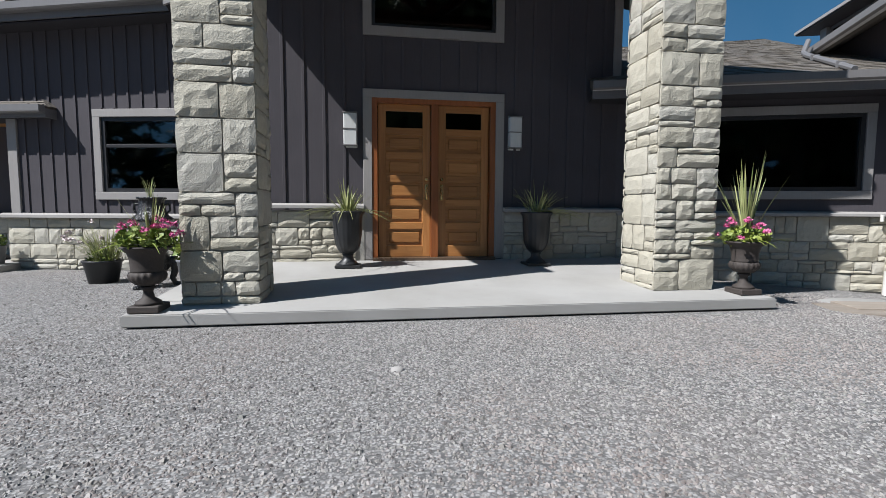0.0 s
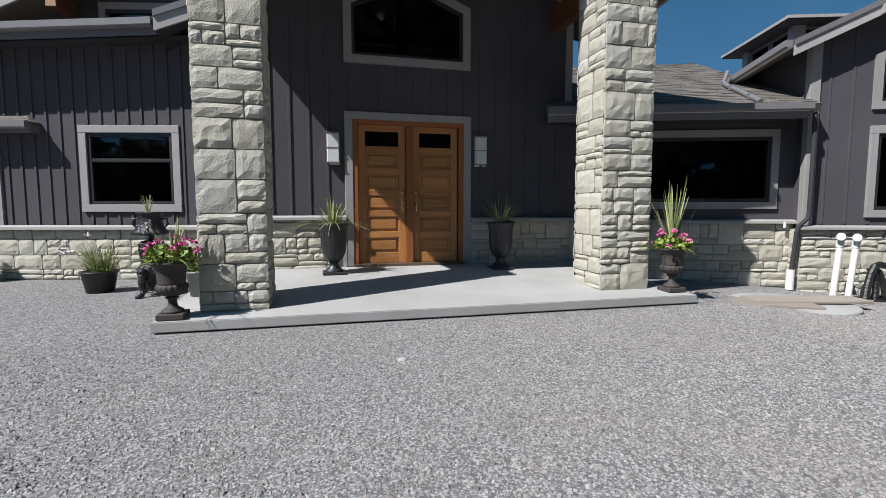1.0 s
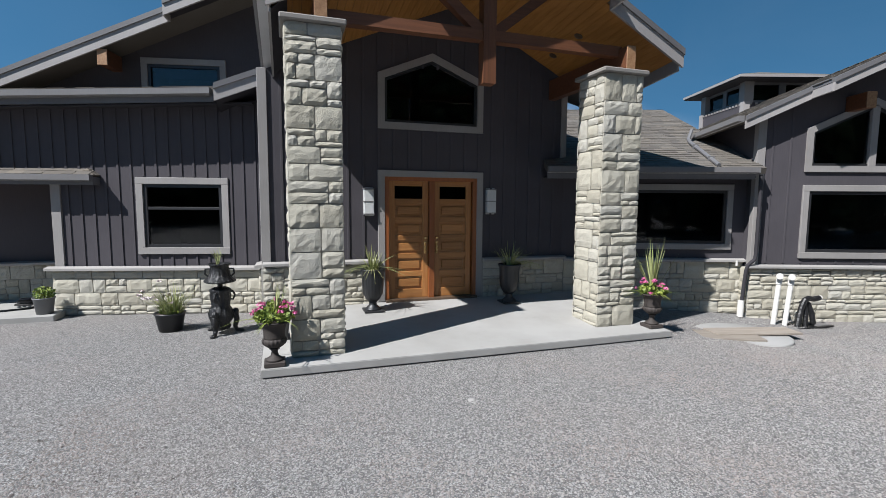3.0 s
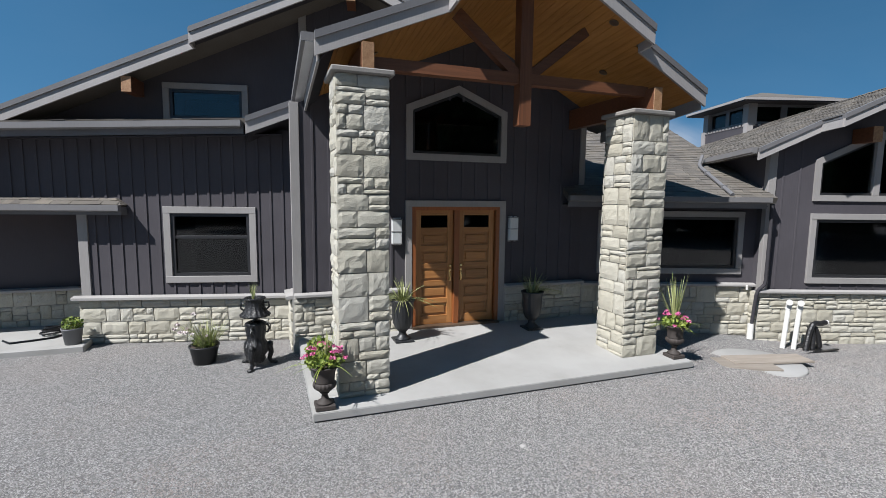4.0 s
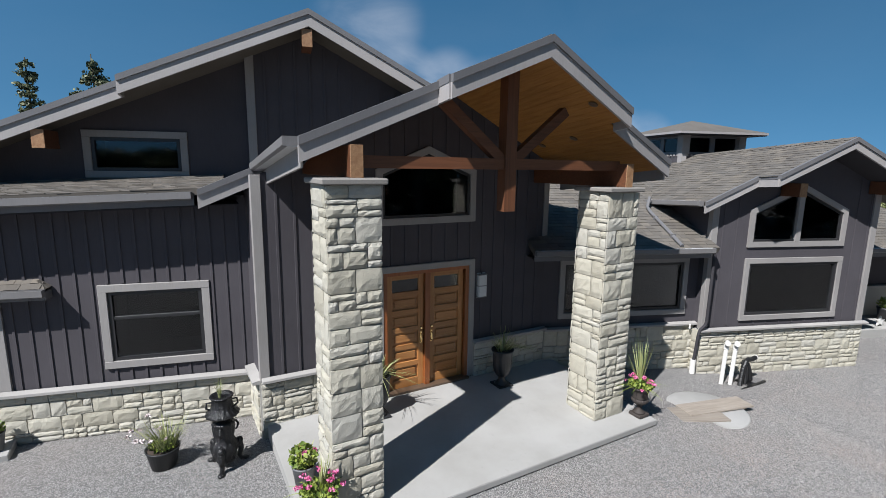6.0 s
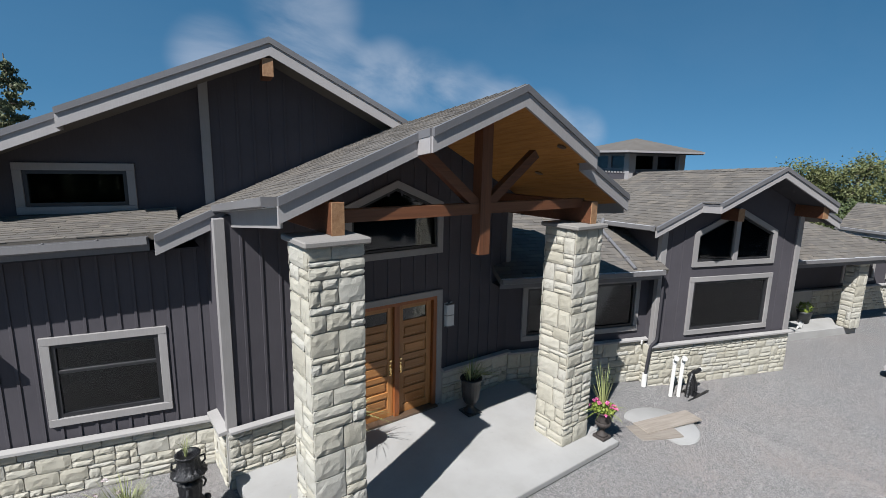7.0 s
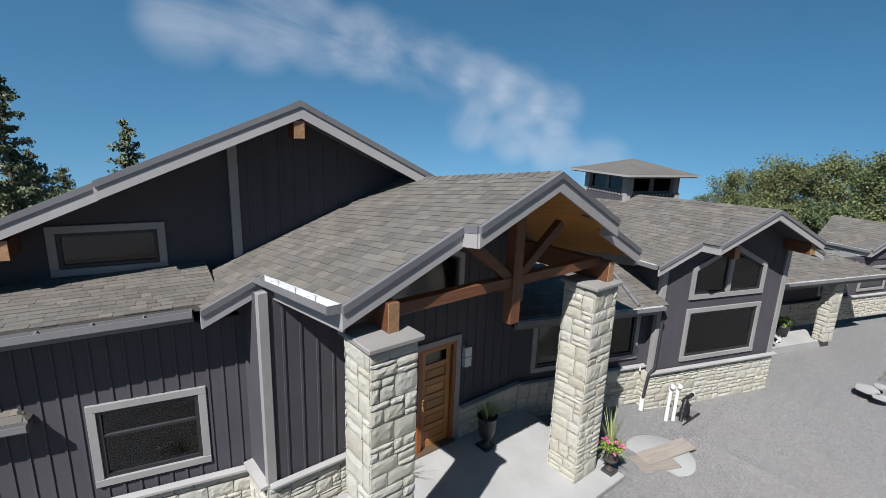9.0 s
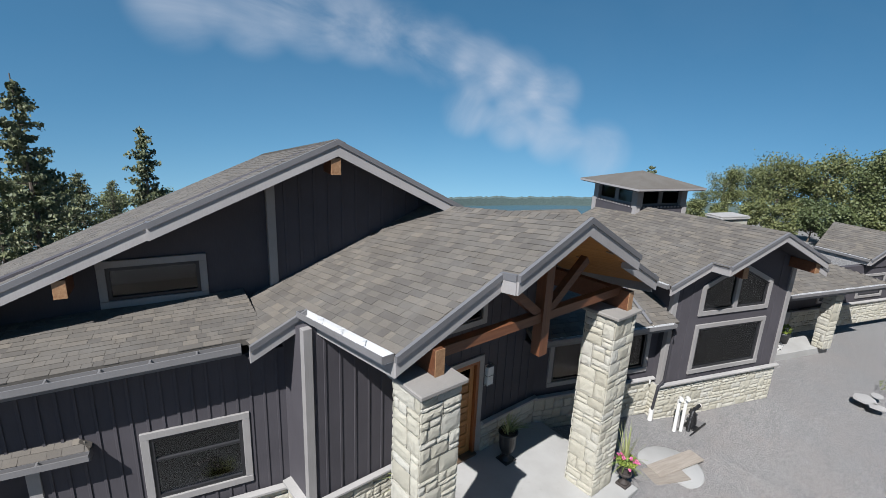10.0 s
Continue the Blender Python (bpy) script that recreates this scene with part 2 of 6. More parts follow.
M_LEAF = leaf_mat("leaf_green", (0.086, 0.146, 0.0215), (0.241, 0.284, 0.043))
M_GRASSY = leaf_mat("blade_green", (0.138, 0.172, 0.0516), (0.361, 0.37, 0.163))
M_PETAL = leaf_mat("petal_pink", (0.43, 0.043, 0.172), (0.688, 0.224, 0.396))
M_PETAL_PALE = leaf_mat("petal_pale", (0.473, 0.387, 0.387), (0.645, 0.585, 0.568))


def crown_mat():
    """Tree leaves, each crown with its own tint."""
    m = Mat("tree_leaf", 0.6)
    c = m.ramp(m.island(), ((0.0, (0.066, 0.080, 0.022)), (1.0, (0.150, 0.160, 0.058))))
    m.base(m.mix(c, (0.0473, 0.0731, 0.0258), m.rng(m.random(), 0.2, 1.0, 0, 0.7)))
    return m.m


M_BROADLEAF = crown_mat()
M_NEEDLE = leaf_mat("tree_needle", (0.0516, 0.0688, 0.0301), (0.163, 0.172, 0.086))
M_BARK = painted("bark", (0.11, 0.09, 0.07), 0.95, (1, 1, 0.2), 0.3)
M_FARWOOD = painted("far_wood", (0.08, 0.11, 0.10), 1.0, (1, 1, 1), 0.35)
M_BOARD = wood("plywood_board", (0.21, 0.178, 0.145), (0.285, 0.25, 0.212), 0.8, (0.1, 1, 1))


def water_mat():
    m = Mat("lake_water", 0.12)
    m.base((0.05, 0.11, 0.15)).bump(m.noise(0.3, 4, (1, 3, 1)), 0.3, 0.3)
    return m.m


M_WATER = water_mat()

# ---- helpers for building ----


def link_mesh(name, bm, mat, parent=None, label=""):
    me = bpy.data.meshes.new(name)
    bm.normal_update()
    bm.to_mesh(me)
    bm.free()
    me.materials.append(mat)
    ob = new(name, me)
    if parent is not None:
        ob.parent = parent
    if label:
        ob["label"] = label
    return ob


def part(name, bm, mat, parent, label=""):
    return link_mesh(name, bm, mat, parent, label)


def empty(name, at=(0, 0, 0), turn=0.0):
    ob = new(name)
    ob.matrix_world = pose(*at, 0, 0, turn)
    return ob


def box(bm, lo, hi, bevel=0.0):
    c = [(lo[i] + hi[i]) / 2 for i in range(3)]
    s = [abs(hi[i] - lo[i]) for i in range(3)]
    r = bmesh.ops.create_cube(bm, size=1.0, matrix=Matrix.Translation(c) @ Matrix.Diagonal((*s, 1)))
    if bevel:
        edges = {e for v in r["verts"] for e in v.link_edges}
        bmesh.ops.bevel(bm, geom=list(edges), offset=bevel, segments=1, affect="EDGES")
    return bm


def boxes(*spans, bevel=0.0):
    bm = bmesh.new()
    for lo, hi in spans:
        box(bm, lo, hi, bevel)
    return bm


def prism(bm, pts, push):
    """A polygon of 3D points pushed along a vector into a solid."""
    push = Vector(push)
    a = [bm.verts.new(Vector(p)) for p in pts]
    b = [bm.verts.new(Vector(p) + push) for p in pts]
    bm.faces.new(a)
    bm.faces.new(list(reversed(b)))
    k = len(a)
    for i in range(k):
        bm.faces.new((a[i], b[i], b[(i + 1) % k], a[(i + 1) % k]))
    bmesh.ops.recalc_face_normals(bm, faces=bm.faces[:])
    return bm


def xz(poly, y, depth):
    """A wall piece: a polygon in x and z, its face at y, going back by depth."""
    return [(x, y, z) for x, z in poly], (0, depth, 0)


def stick(bm, a, b, w, h, up=(0, 0, 1)):
    """A bar of section w x h from a to b, its height along up as far as it can."""
    a, b, up = Vector(a), Vector(b), Vector(up)
    d = (b - a).normalized()
    side = d.cross(up).normalized()
    top = side.cross(d).normalized()
    pts = [a + side * sx * w / 2 + top * sz * h / 2 for sx, sz in ((-1, -1), (1, -1), (1, 1), (-1, 1))]
    return prism(bm, pts, b - a)


def plumb(bm, a, b, w, h):
    """A sloping board whose ends are cut upright; a and b lie on its top, on its middle line."""
    a, b = Vector(a), Vector(b)
    flat = Vector((b.x - a.x, b.y - a.y, 0)).normalized()
    side = Vector((flat.y, -flat.x, 0)) * (w / 2)
    low = Vector((0, 0, -h))
    pts = [a - side, a + side, a + side + low, a - side + low]
    return prism(bm, pts, b - a)


def tube(bm, pts, r, n=8, taper=None):
    rings = []
    pts = [Vector(p) for p in pts]
    for i, p in enumerate(pts):
        d = (pts[min(i + 1, len(pts) - 1)] - pts[max(i - 1, 0)]).normalized()
        x = d.orthogonal().normalized() if i == 0 else (rings_x - d * rings_x.dot(d)).normalized()
        rings_x = x
        y = d.cross(x)
        rr = r if taper is None else r + (taper - r) * i / (len(pts) - 1)
        rings.append([bm.verts.new(p + (x * math.cos(a) + y * math.sin(a)) * rr) for a in (2 * math.pi * k / n for k in range(n))])
    for q, s in zip(rings, rings[1:]):
        for k in range(n):
            bm.faces.new((q[k], q[(k + 1) % n], s[(k + 1) % n], s[k]))
    bm.faces.new(list(reversed(rings[0])))
    bm.faces.new(rings[-1])
    return bm


def lathe(bm, profile, n=28, at=(0, 0, 0), flute=0.0, flutes=0):
    """Turn (radius, height) pairs round the upright through at."""
    rings = []
    for r, z in profile:
        ring = []
        for k in range(n):
            a = 2 * math.pi * k / n
            rr = r * (1 + flute * math.cos(a * flutes)) if flutes else r
            ring.append(bm.verts.new((at[0] + rr * math.cos(a), at[1] + rr * math.sin(a), at[2] + z)))
        rings.append(ring)
    for q, s in zip(rings, rings[1:]):
        for k in range(n):
            f = bm.faces.new((q[k], q[(k + 1) % n], s[(k + 1) % n], s[k]))
            f.smooth = True
    bm.faces.new(list(reversed(rings[0])))
    bm.faces.new(rings[-1])
    return bm


def placed(ob, m):
    """Set a thing built in a wing's own frame into the world."""
    ob.matrix_world = m
    return ob


WING = pose(2.95, 0, 0, 0, 0, -19.6)      # the right wing's frame: x along its front, -y outwards
HOME = Matrix.Identity(4)
GAB = pose(-1.789, 1.222, 0, 0, 0, -11.5)    # the high gable's frame: its ridge at x = 0, its eave boards at y = 0

# ---- ground, distance ----


def ground_z(x):
    """The yard falls slightly towards the right wing."""
    return -0.065 * min(4.0, max(0.0, x - 3.6))


def ground():
    bm = bmesh.new()
    xs = [-900, -300, -120, -60, -30, -14, -8, -3, 2, 3.6, 5, 6.3, 7.6, 9, 14, 30, 38, 48, 60, 80, 110, 160, 300]
    ys = [-900, -300, -120, -50, -25, -14, -8, 8, 14, 22, 30, 40, 70, 110, 160, 260]

    def height(x, y):
        far = max(0.0, y - 22, x - 62, 0.57 * x + 0.82 * y - 30)
        return ground_z(x) - min(101.0, 0.0042 * far * far + 0.10 * far)

    grid = [[bm.verts.new((x, y, height(x, y))) for x in xs] for y in ys]
    for a, b in zip(grid, grid[1:]):
        for i in range(len(xs) - 1):
            bm.faces.new((a[i], a[i + 1], b[i + 1], b[i])).smooth = True
    return link_mesh("ground", bm, M_GRAVEL)


tagged(ground(), "grey crushed stone yard, loose and dusty", "gravel ground", kind="structure")


def lake():
    """The lake from the near bank to the foot of the far shore."""
    bm, prev = bmesh.new(), None
    for i in range(-14, 47):
        az = radians(i * 2)
        far = 628 + 5.2 * (max(20, i * 2) - 46.6)
        cur = [bm.verts.new((-6 + d * math.sin(az), -6 + d * math.cos(az), z)) for d, z in ((150, -100), (150, -99), (far, -99), (far, -100))]
        if prev:
            for k in range(3):
                bm.faces.new((prev[k], prev[k + 1], cur[k + 1], cur[k]))
        prev = cur
    return link_mesh("water", bm, M_WATER)


tagged(lake(), "blue lake far below behind the house", "lake", kind="structure")


def far_shore():
    rnd = random.Random(5)
    bm = bmesh.new()
    prev = None
    for i in range(240):
        az = radians(20 + i * 0.3)
        d = 622 + 5.2 * (20 + i * 0.3 - 46.6)
        x, y = -6 + d * math.sin(az), -6 + d * math.cos(az)
        h = 9.5 + 2.2 * noise.noise((i * 0.11, 3, 0)) + rnd.uniform(-0.6, 0.8)
        cur = [bm.verts.new(p) for p in ((x, y, -99.5), (x, y, -99 + h), (x + 15 * math.sin(az), y + 15 * math.cos(az), -99 + h), (x + 20 * math.sin(az), y + 20 * math.cos(az), -99.5))]
        if prev:
            for k in range(3):
                bm.faces.new((prev[k], cur[k], cur[k + 1], prev[k + 1]))
        prev = cur
    return link_mesh("backdrop", bm, M_FARWOOD)


tagged(far_shore(), "low wooded shore across the lake", "far shore", kind="structure")

# ---- stonework ----


def stone_mesh(rnd, w, h, proud):
    """One rock-faced stone: w along x, h along z, its face towards -y, its back at y = 0."""
    nx, nz = (5 if w > 0.26 else 4 if w > 0.16 else 3), (4 if h > 0.16 else 3)
    bm = bmesh.new()
    g = 0.0055
    front = []
    for k in range(nz + 1):
        row = []
        for i in range(nx + 1):
            u, v = i / nx, k / nz
            rim = i in (0, nx) or k in (0, nz)
            corner = i in (0, nx) and k in (0, nz)
            x = g + u * (w - 2 * g) + (0 if rim else rnd.uniform(-0.2, 0.2) * w / nx)
            z = g + v * (h - 2 * g) + (0 if rim else rnd.uniform(-0.2, 0.2) * h / nz)
            if corner:
                x += rnd.uniform(0.002, 0.011) * (1 if i == 0 else -1)
                z += rnd.uniform(0.002, 0.009) * (1 if k == 0 else -1)
            elif rim:
                x += rnd.uniform(-0.003, 0.003)
                z += rnd.uniform(-0.003, 0.003)
            d = proud * (rnd.uniform(0.54, 0.68) if rim else rnd.uniform(0.86, 1.12))
            row.append(bm.verts.new((x, -d, z)))
        front.append(row)
    for a, b in zip(front, front[1:]):
        for i in range(nx):
            bm.faces.new((a[i], a[i + 1], b[i + 1], b[i]))
    loop = front[0] + [r[-1] for r in front[1:]] + front[-1][-2::-1] + [r[0] for r in front[-2:0:-1]]
    back = [bm.verts.new((v.co.x, 0.0, v.co.z)) for v in loop]
    k = len(loop)
    for i in range(k):
        bm.faces.new((loop[(i + 1) % k], loop[i], back[i], back[(i + 1) % k]))
    me = bpy.data.meshes.new("stone")
    bm.normal_update()
    bm.to_mesh(me)
    bm.free()
    me.materials.append(M_STONE)
    return me


def ashlar(rnd, length, height, big=1.0):
    """Rectangles (x, z, w, h) that fill a face with broken courses; below 1 they are long and low, above 1 blocky."""
    out, z = [], 0.0
    low = big < 1
    while z < height - 0.02:
        band = rnd.choice((0.20, 0.24, 0.27, 0.30) if low else (0.18, 0.24, 0.26, 0.29)) * big
        if height - z - band < 0.12:
            band = height - z
        x = 0.0
        while x < length - 0.01:
            w = (rnd.uniform(0.24, 0.58) if low else rnd.uniform(0.17, 0.42)) * big
            if length - x - w < 0.12:
                w = length - x
            kind = rnd.random()
            if band < 0.16 or kind < (0.3 if low else 0.55) and w < 0.48:
                out.append((x, z, w, band))
            else:
                cut = band * rnd.choice((0.3, 0.38, 0.5, 0.62, 0.7))
                for zz, hh in ((z, cut), (z + cut, band - cut)):
                    if w > 0.3 and rnd.random() < 0.45:
                        q = w * rnd.uniform(0.35, 0.65)
                        out += [(x, zz, q, hh), (x + q, zz, w - q, hh)]
                    else:
                        out.append((x, zz, w, hh))
            x += w
        z += band
    return out


def stones(parent, rnd, start, turn, length, z0, z1, big=1.0, proud=0.04):
    """Stones on one upright face: start is its left foot seen from outside; turn: degrees by which the face looks away from -y."""
    m = pose(start[0], start[1], 0, 0, 0, turn)
    for x, z, w, h in ashlar(rnd, length, z1 - z0, big):
        ob = new("stone", stone_mesh(rnd, w, h, proud * rnd.uniform(0.8, 1.2)))
        ob.parent = parent
        ob.matrix_basis = m @ pose(x, 0, z0 + z)


STONEWORK = []      # stones come last in the file: each entry is a call to make then

# ---- walls ----


def siding_wall(name, label, pieces, y, depth, m=HOME):
    """A wall of upright polygons (x, z) whose face lies at y."""
    bm = bmesh.new()
    for poly in pieces:
        prism(bm, *xz(poly, y, depth))
    ob = link_mesh(name, bm, M_SIDING)
    ob.matrix_world = m
    return tagged(ob, label, "wall", kind="structure")


def battens(wall, y, xs, z_low, z_top, holes=(), w=0.042, d=0.018):
    """Upright strips on a wall, left out over its openings; z_low and z_top are numbers or functions of x."""
    for x in xs:
        lo = z_low(x) if callable(z_low) else z_low
        hi = z_top(x) if callable(z_top) else z_top
        spans = [(lo, hi)]
        for hx0, hx1, hz0, hz1 in holes:
            if hx0 - 0.02 < x < hx1 + 0.02:
                spans = [s for a, b in spans for s in ((a, min(b, hz0)), (max(a, hz1), b)) if s[1] - s[0] > 0.03]
        for a, b in spans:
            part("batten", boxes(((x - w / 2, y - d, a), (x + w / 2, y, b)), bevel=0.003), M_BATTEN, wall)


def steps(a, b, gap):
    return [a + i * gap for i in range(int((b - a) / gap) + 1)]


def ledge(name, wall, a, b, y, z, depth=0.11, h=0.075):
    """The sloped cast sill on top of a stone base."""
    bm = bmesh.new()
    prism(bm, [(a, y - depth, z - h), (a, y - depth, z - 0.025), (a, y, z), (a, y, z - h)], (b - a, 0, 0))
    bmesh.ops.bevel(bm, geom=bm.edges[:], offset=0.006, segments=1, affect="EDGES")
    return part(name, bm, M_CAP, wall, "pale cast stone sill")


def rect_window(name, label, x0, x1, z0, z1, y, m=HOME, trim=0.125, sash=True):
    """A cased window: the casing outside (x0..z1), a black frame, panes and a meeting rail."""
    root = empty(name)
    root.matrix_world = m
    t, d = trim, 0.045
    part("casing_head", boxes(((x0, y - d, z1 - t), (x1, y + 0.01, z1)), bevel=0.005), M_TRIM, root)
    part("casing_sill", boxes(((x0, y - d - 0.006, z0), (x1, y + 0.01, z0 + t)), bevel=0.005), M_TRIM, root)
    for a, b in ((x0, x0 + t), (x1 - t, x1)):
        part("casing_side", boxes(((a, y - d + 0.003, z0 + t), (b, y + 0.01, z1 - t)), bevel=0.005), M_TRIM, root)
    ix0, ix1, iz0, iz1 = x0 + t, x1 - t, z0 + t, z1 - t
    f = 0.06
    part("window_frame", boxes(((ix0, y - 0.012, iz0), (ix0 + f, y + 0.09, iz1)), ((ix1 - f, y - 0.012, iz0), (ix1, y + 0.09, iz1)),
                               ((ix0 + f, y - 0.010, iz0), (ix1 - f, y + 0.09, iz0 + f)), ((ix0 + f, y - 0.010, iz1 - f), (ix1 - f, y + 0.09, iz1))), M_FRAME, root)
    zc = iz0 + (iz1 - iz0) * 0.62
    panes = [(iz0 + f, zc - 0.025), (zc + 0.025, iz1 - f)] if sash else [(iz0 + f, iz1 - f)]
    if sash:
        part("meeting_rail", boxes(((ix0 + f, y - 0.005, zc - 0.028), (ix1 - f, y + 0.07, zc + 0.028)), bevel=0.006), M_FRAME, root)
    for a, b in panes:
        p = part("pane", boxes(((ix0 + f, y + 0.03, a), (ix1 - f, y + 0.042, b))), M_GLASS, root)
        p.visible_shadow = False
    return tagged(root, label, "window", kind="structure")


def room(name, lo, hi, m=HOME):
    """Room shell behind panes, its dimness painted near black: five sides, open towards -y."""
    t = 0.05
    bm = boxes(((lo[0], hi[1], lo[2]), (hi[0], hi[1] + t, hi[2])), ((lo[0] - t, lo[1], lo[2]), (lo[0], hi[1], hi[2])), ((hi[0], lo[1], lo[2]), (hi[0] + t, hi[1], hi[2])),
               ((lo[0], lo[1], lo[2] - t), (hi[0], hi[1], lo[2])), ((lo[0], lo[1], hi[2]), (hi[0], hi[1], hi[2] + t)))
    ob = link_mesh(name, bm, M_DIM_INSIDE)
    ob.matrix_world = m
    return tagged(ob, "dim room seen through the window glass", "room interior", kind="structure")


# roofs: heights of the planes
AX = 0.55       # the porch ridge


def porch_z(x, y=-2.3):
    return 6.38 - (0.425 if x < AX else 0.505) * abs(x - AX) - 0.117 * (y + 2.61)


def gable_z(s, n=0.0):
    return 7.32 - (0.435 if s < 0 else 0.50) * abs(s) - 0.11 * n


WR = 6.43       # the right wing's ridge


def wing_z(s, y=-0.56):
    return 5.31 - 0.462 * abs(s - WR) - 0.053 * (y + 1.1)


SLAB_BACK = 0.26
E_LEFT, E_RIGHT = -3.06, 2.95

# entry wall, with the door and the pointed window cut out
dx0, dx1, dz1 = -0.90, 0.96, 2.64
gx0, gx1, gz0, gz1, gza = -0.90, 0.95, 3.64, 4.44, 4.80
gxm = (gx0 + gx1) / 2
under = lambda x: porch_z(x, 0.0) - 0.17
entry = siding_wall("wall_entry", "dark grey board-and-batten entry wall above a stone base", [
    [(E_LEFT, 0), (dx0, 0), (dx0, dz1), (E_LEFT, dz1)],
    [(dx1, 0), (E_RIGHT, 0), (E_RIGHT, dz1), (dx1, dz1)],
    [(E_LEFT, dz1), (E_RIGHT, dz1), (E_RIGHT, gz0), (E_LEFT, gz0)],
    [(E_LEFT, gz0), (gx0, gz0), (gx0, under(gx0)), (E_LEFT, under(E_LEFT))],
    [(gx1, gz0), (E_RIGHT, gz0), (E_RIGHT, under(E_RIGHT)), (gx1, under(gx1))],
    [(gx0, gz1), (gxm, gza), (gxm, under(gxm)), (gx0, under(gx0))],
    [(gxm, gza), (gx1, gz1), (gx1, under(gx1)), (AX, under(AX)), (gxm, under(gxm))],
], 0.0, 0.2)
EH = [(-1.03, 1.09, 0, 2.77), (-1.03, 1.08, 3.51, 4.66)]
battens(entry, 0.0, [x for x in steps(-2.72, 2.9, 0.285)], 1.03, lambda x: under(x) - 0.02, EH)
ledge("sill", entry, E_LEFT - 0.02, -1.02, -0.05, 1.10)
ledge("sill", entry, 1.08, E_RIGHT + 0.04, -0.05, 1.06)
part("corner_board", boxes(((E_LEFT - 0.035, -0.035, 1.03), (E_LEFT + 0.12, 0.10, 4.42)), bevel=0.006), M_TRIM, entry)
part("corner_board", boxes(((E_RIGHT - 0.10, -0.03, 3.0), (E_RIGHT + 0.03, 0.12, 4.55)), bevel=0.006), M_TRIM, entry)
part("stone_backing", boxes(((E_LEFT - 0.03, -0.05, 0.0), (-1.02, -0.002, 1.0)), ((1.08, -0.05, 0.0), (E_RIGHT + 0.02, -0.002, 1.0))), M_MORTAR, entry)
STONEWORK.append((entry, 11, (E_LEFT - 0.03, -0.05), 0, 1.95, 0.02, 0.985, 0.95))
STONEWORK.append((entry, 12, (1.10, -0.05), 0, 1.86, 0.2, 0.985, 0.95))

# return wall between the entry block and the left wing
ret = link_mesh("wall_return", boxes(((E_LEFT, 0.2, 0), (E_LEFT + 0.2, 1.05, 4.35))), M_SIDING)
tagged(ret, "dark grey siding on the side of the entry block", "wall", kind="structure")
part("stone_backing", boxes(((E_LEFT - 0.05, -0.02, 0), (E_LEFT - 0.002, 0.9, 0.98))), M_MORTAR, ret)
bm = bmesh.new()
prism(bm, [(E_LEFT - 0.16, -0.02, 0.985), (E_LEFT - 0.16, -0.02, 1.035), (E_LEFT, -0.02, 1.06), (E_LEFT, -0.02, 0.985)], (0, 0.90, -0.04))
part("sill", bm, M_CAP, ret, "pale cast stone sill")
STONEWORK.append((ret, 13, (E_LEFT - 0.05, 0.90), -90, 0.88, 0.02, 0.965, 0.95))

# left wing, turned away from the entry wall
LWING = pose(-3.13, 0.939, 0, 0, 0, -13)
wall_y = lambda x: 0.939 - 0.231 * (x + 3.13)
lw = siding_wall("wall_left", "dark grey board-and-batten wall of the left wing", [
    [(-3.70, 0), (-2.12, 0), (-2.12, 4.05), (-3.70, 4.05)],
    [(-8.2, 2.5), (-3.70, 2.5), (-3.70, 4.0), (-8.2, 3.8)],
    [(-0.70, 0), (0.16, 0), (0.16, 4.05), (-0.70, 4.05)],
    [(-2.12, 0), (-0.70, 0), (-0.70, 1.27), (-2.12, 1.27)],
    [(-2.12, 2.47), (-0.70, 2.47), (-0.70, 4.05), (-2.12, 4.05)]], 0.0, 0.2, LWING)
battens(lw, 0.0, steps(-3.45, 0.0, 0.225), 0.88, 4.0, [(-2.25, -0.57, 1.14, 2.61)])
battens(lw, 0.0, steps(-7.95, -3.5, 0.225), 2.6, 3.8)
ledge("sill", lw, -3.86, 0.06, -0.05, 0.93, 0.12, 0.08)
part("corner_board", boxes(((-3.74, -0.035, 0.88), (-3.57, 0.2, 2.6)), bevel=0.006), M_TRIM, lw)
part("stone_backing", boxes(((-3.76, -0.05, 0), (0.08, -0.002, 0.86))), M_MORTAR, lw)
STONEWORK.append((lw, 14, (-3.78, -0.05), 0, 3.84, 0.0, 0.85, 0.9))
STONEWORK.append((lw, 19, (-3.76, 0.40), -90, 0.42, 0.0, 0.85, 0.9))
rect_window("window_1", "black sash window in a taupe casing", -2.246, -0.574, 1.15, 2.595, 0.0, LWING)
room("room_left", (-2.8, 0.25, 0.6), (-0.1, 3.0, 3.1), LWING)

# recess left of the wing, under the small canopy
rc = siding_wall("wall_recess", "shaded dark siding at the back of the side entry", [[(-12, 0), (-6.8, 0), (-6.8, 2.7), (-12, 2.7)]], 3.1, 0.2)
part("side_wall", boxes(((-6.80, 1.95, 0), (-6.65, 3.1, 2.7))), M_SIDING, rc)
ledge("sill", rc, -12, -6.8, 3.05, 0.9)
part("stone_backing", boxes(((-12, 3.05, 0), (-6.8, 3.098, 0.84))), M_MORTAR, rc)
STONEWORK.append((rc, 15, (-9.7, 3.05), 0, 2.88, 0.0, 0.83, 1.0))
tagged(link_mesh("pavement", boxes(((-12, 1.2, -0.1), (-6.64, 3.05, 0.11)), bevel=0.015), M_CONCRETE), "pale concrete step at the side entry", "concrete step", kind="structure")

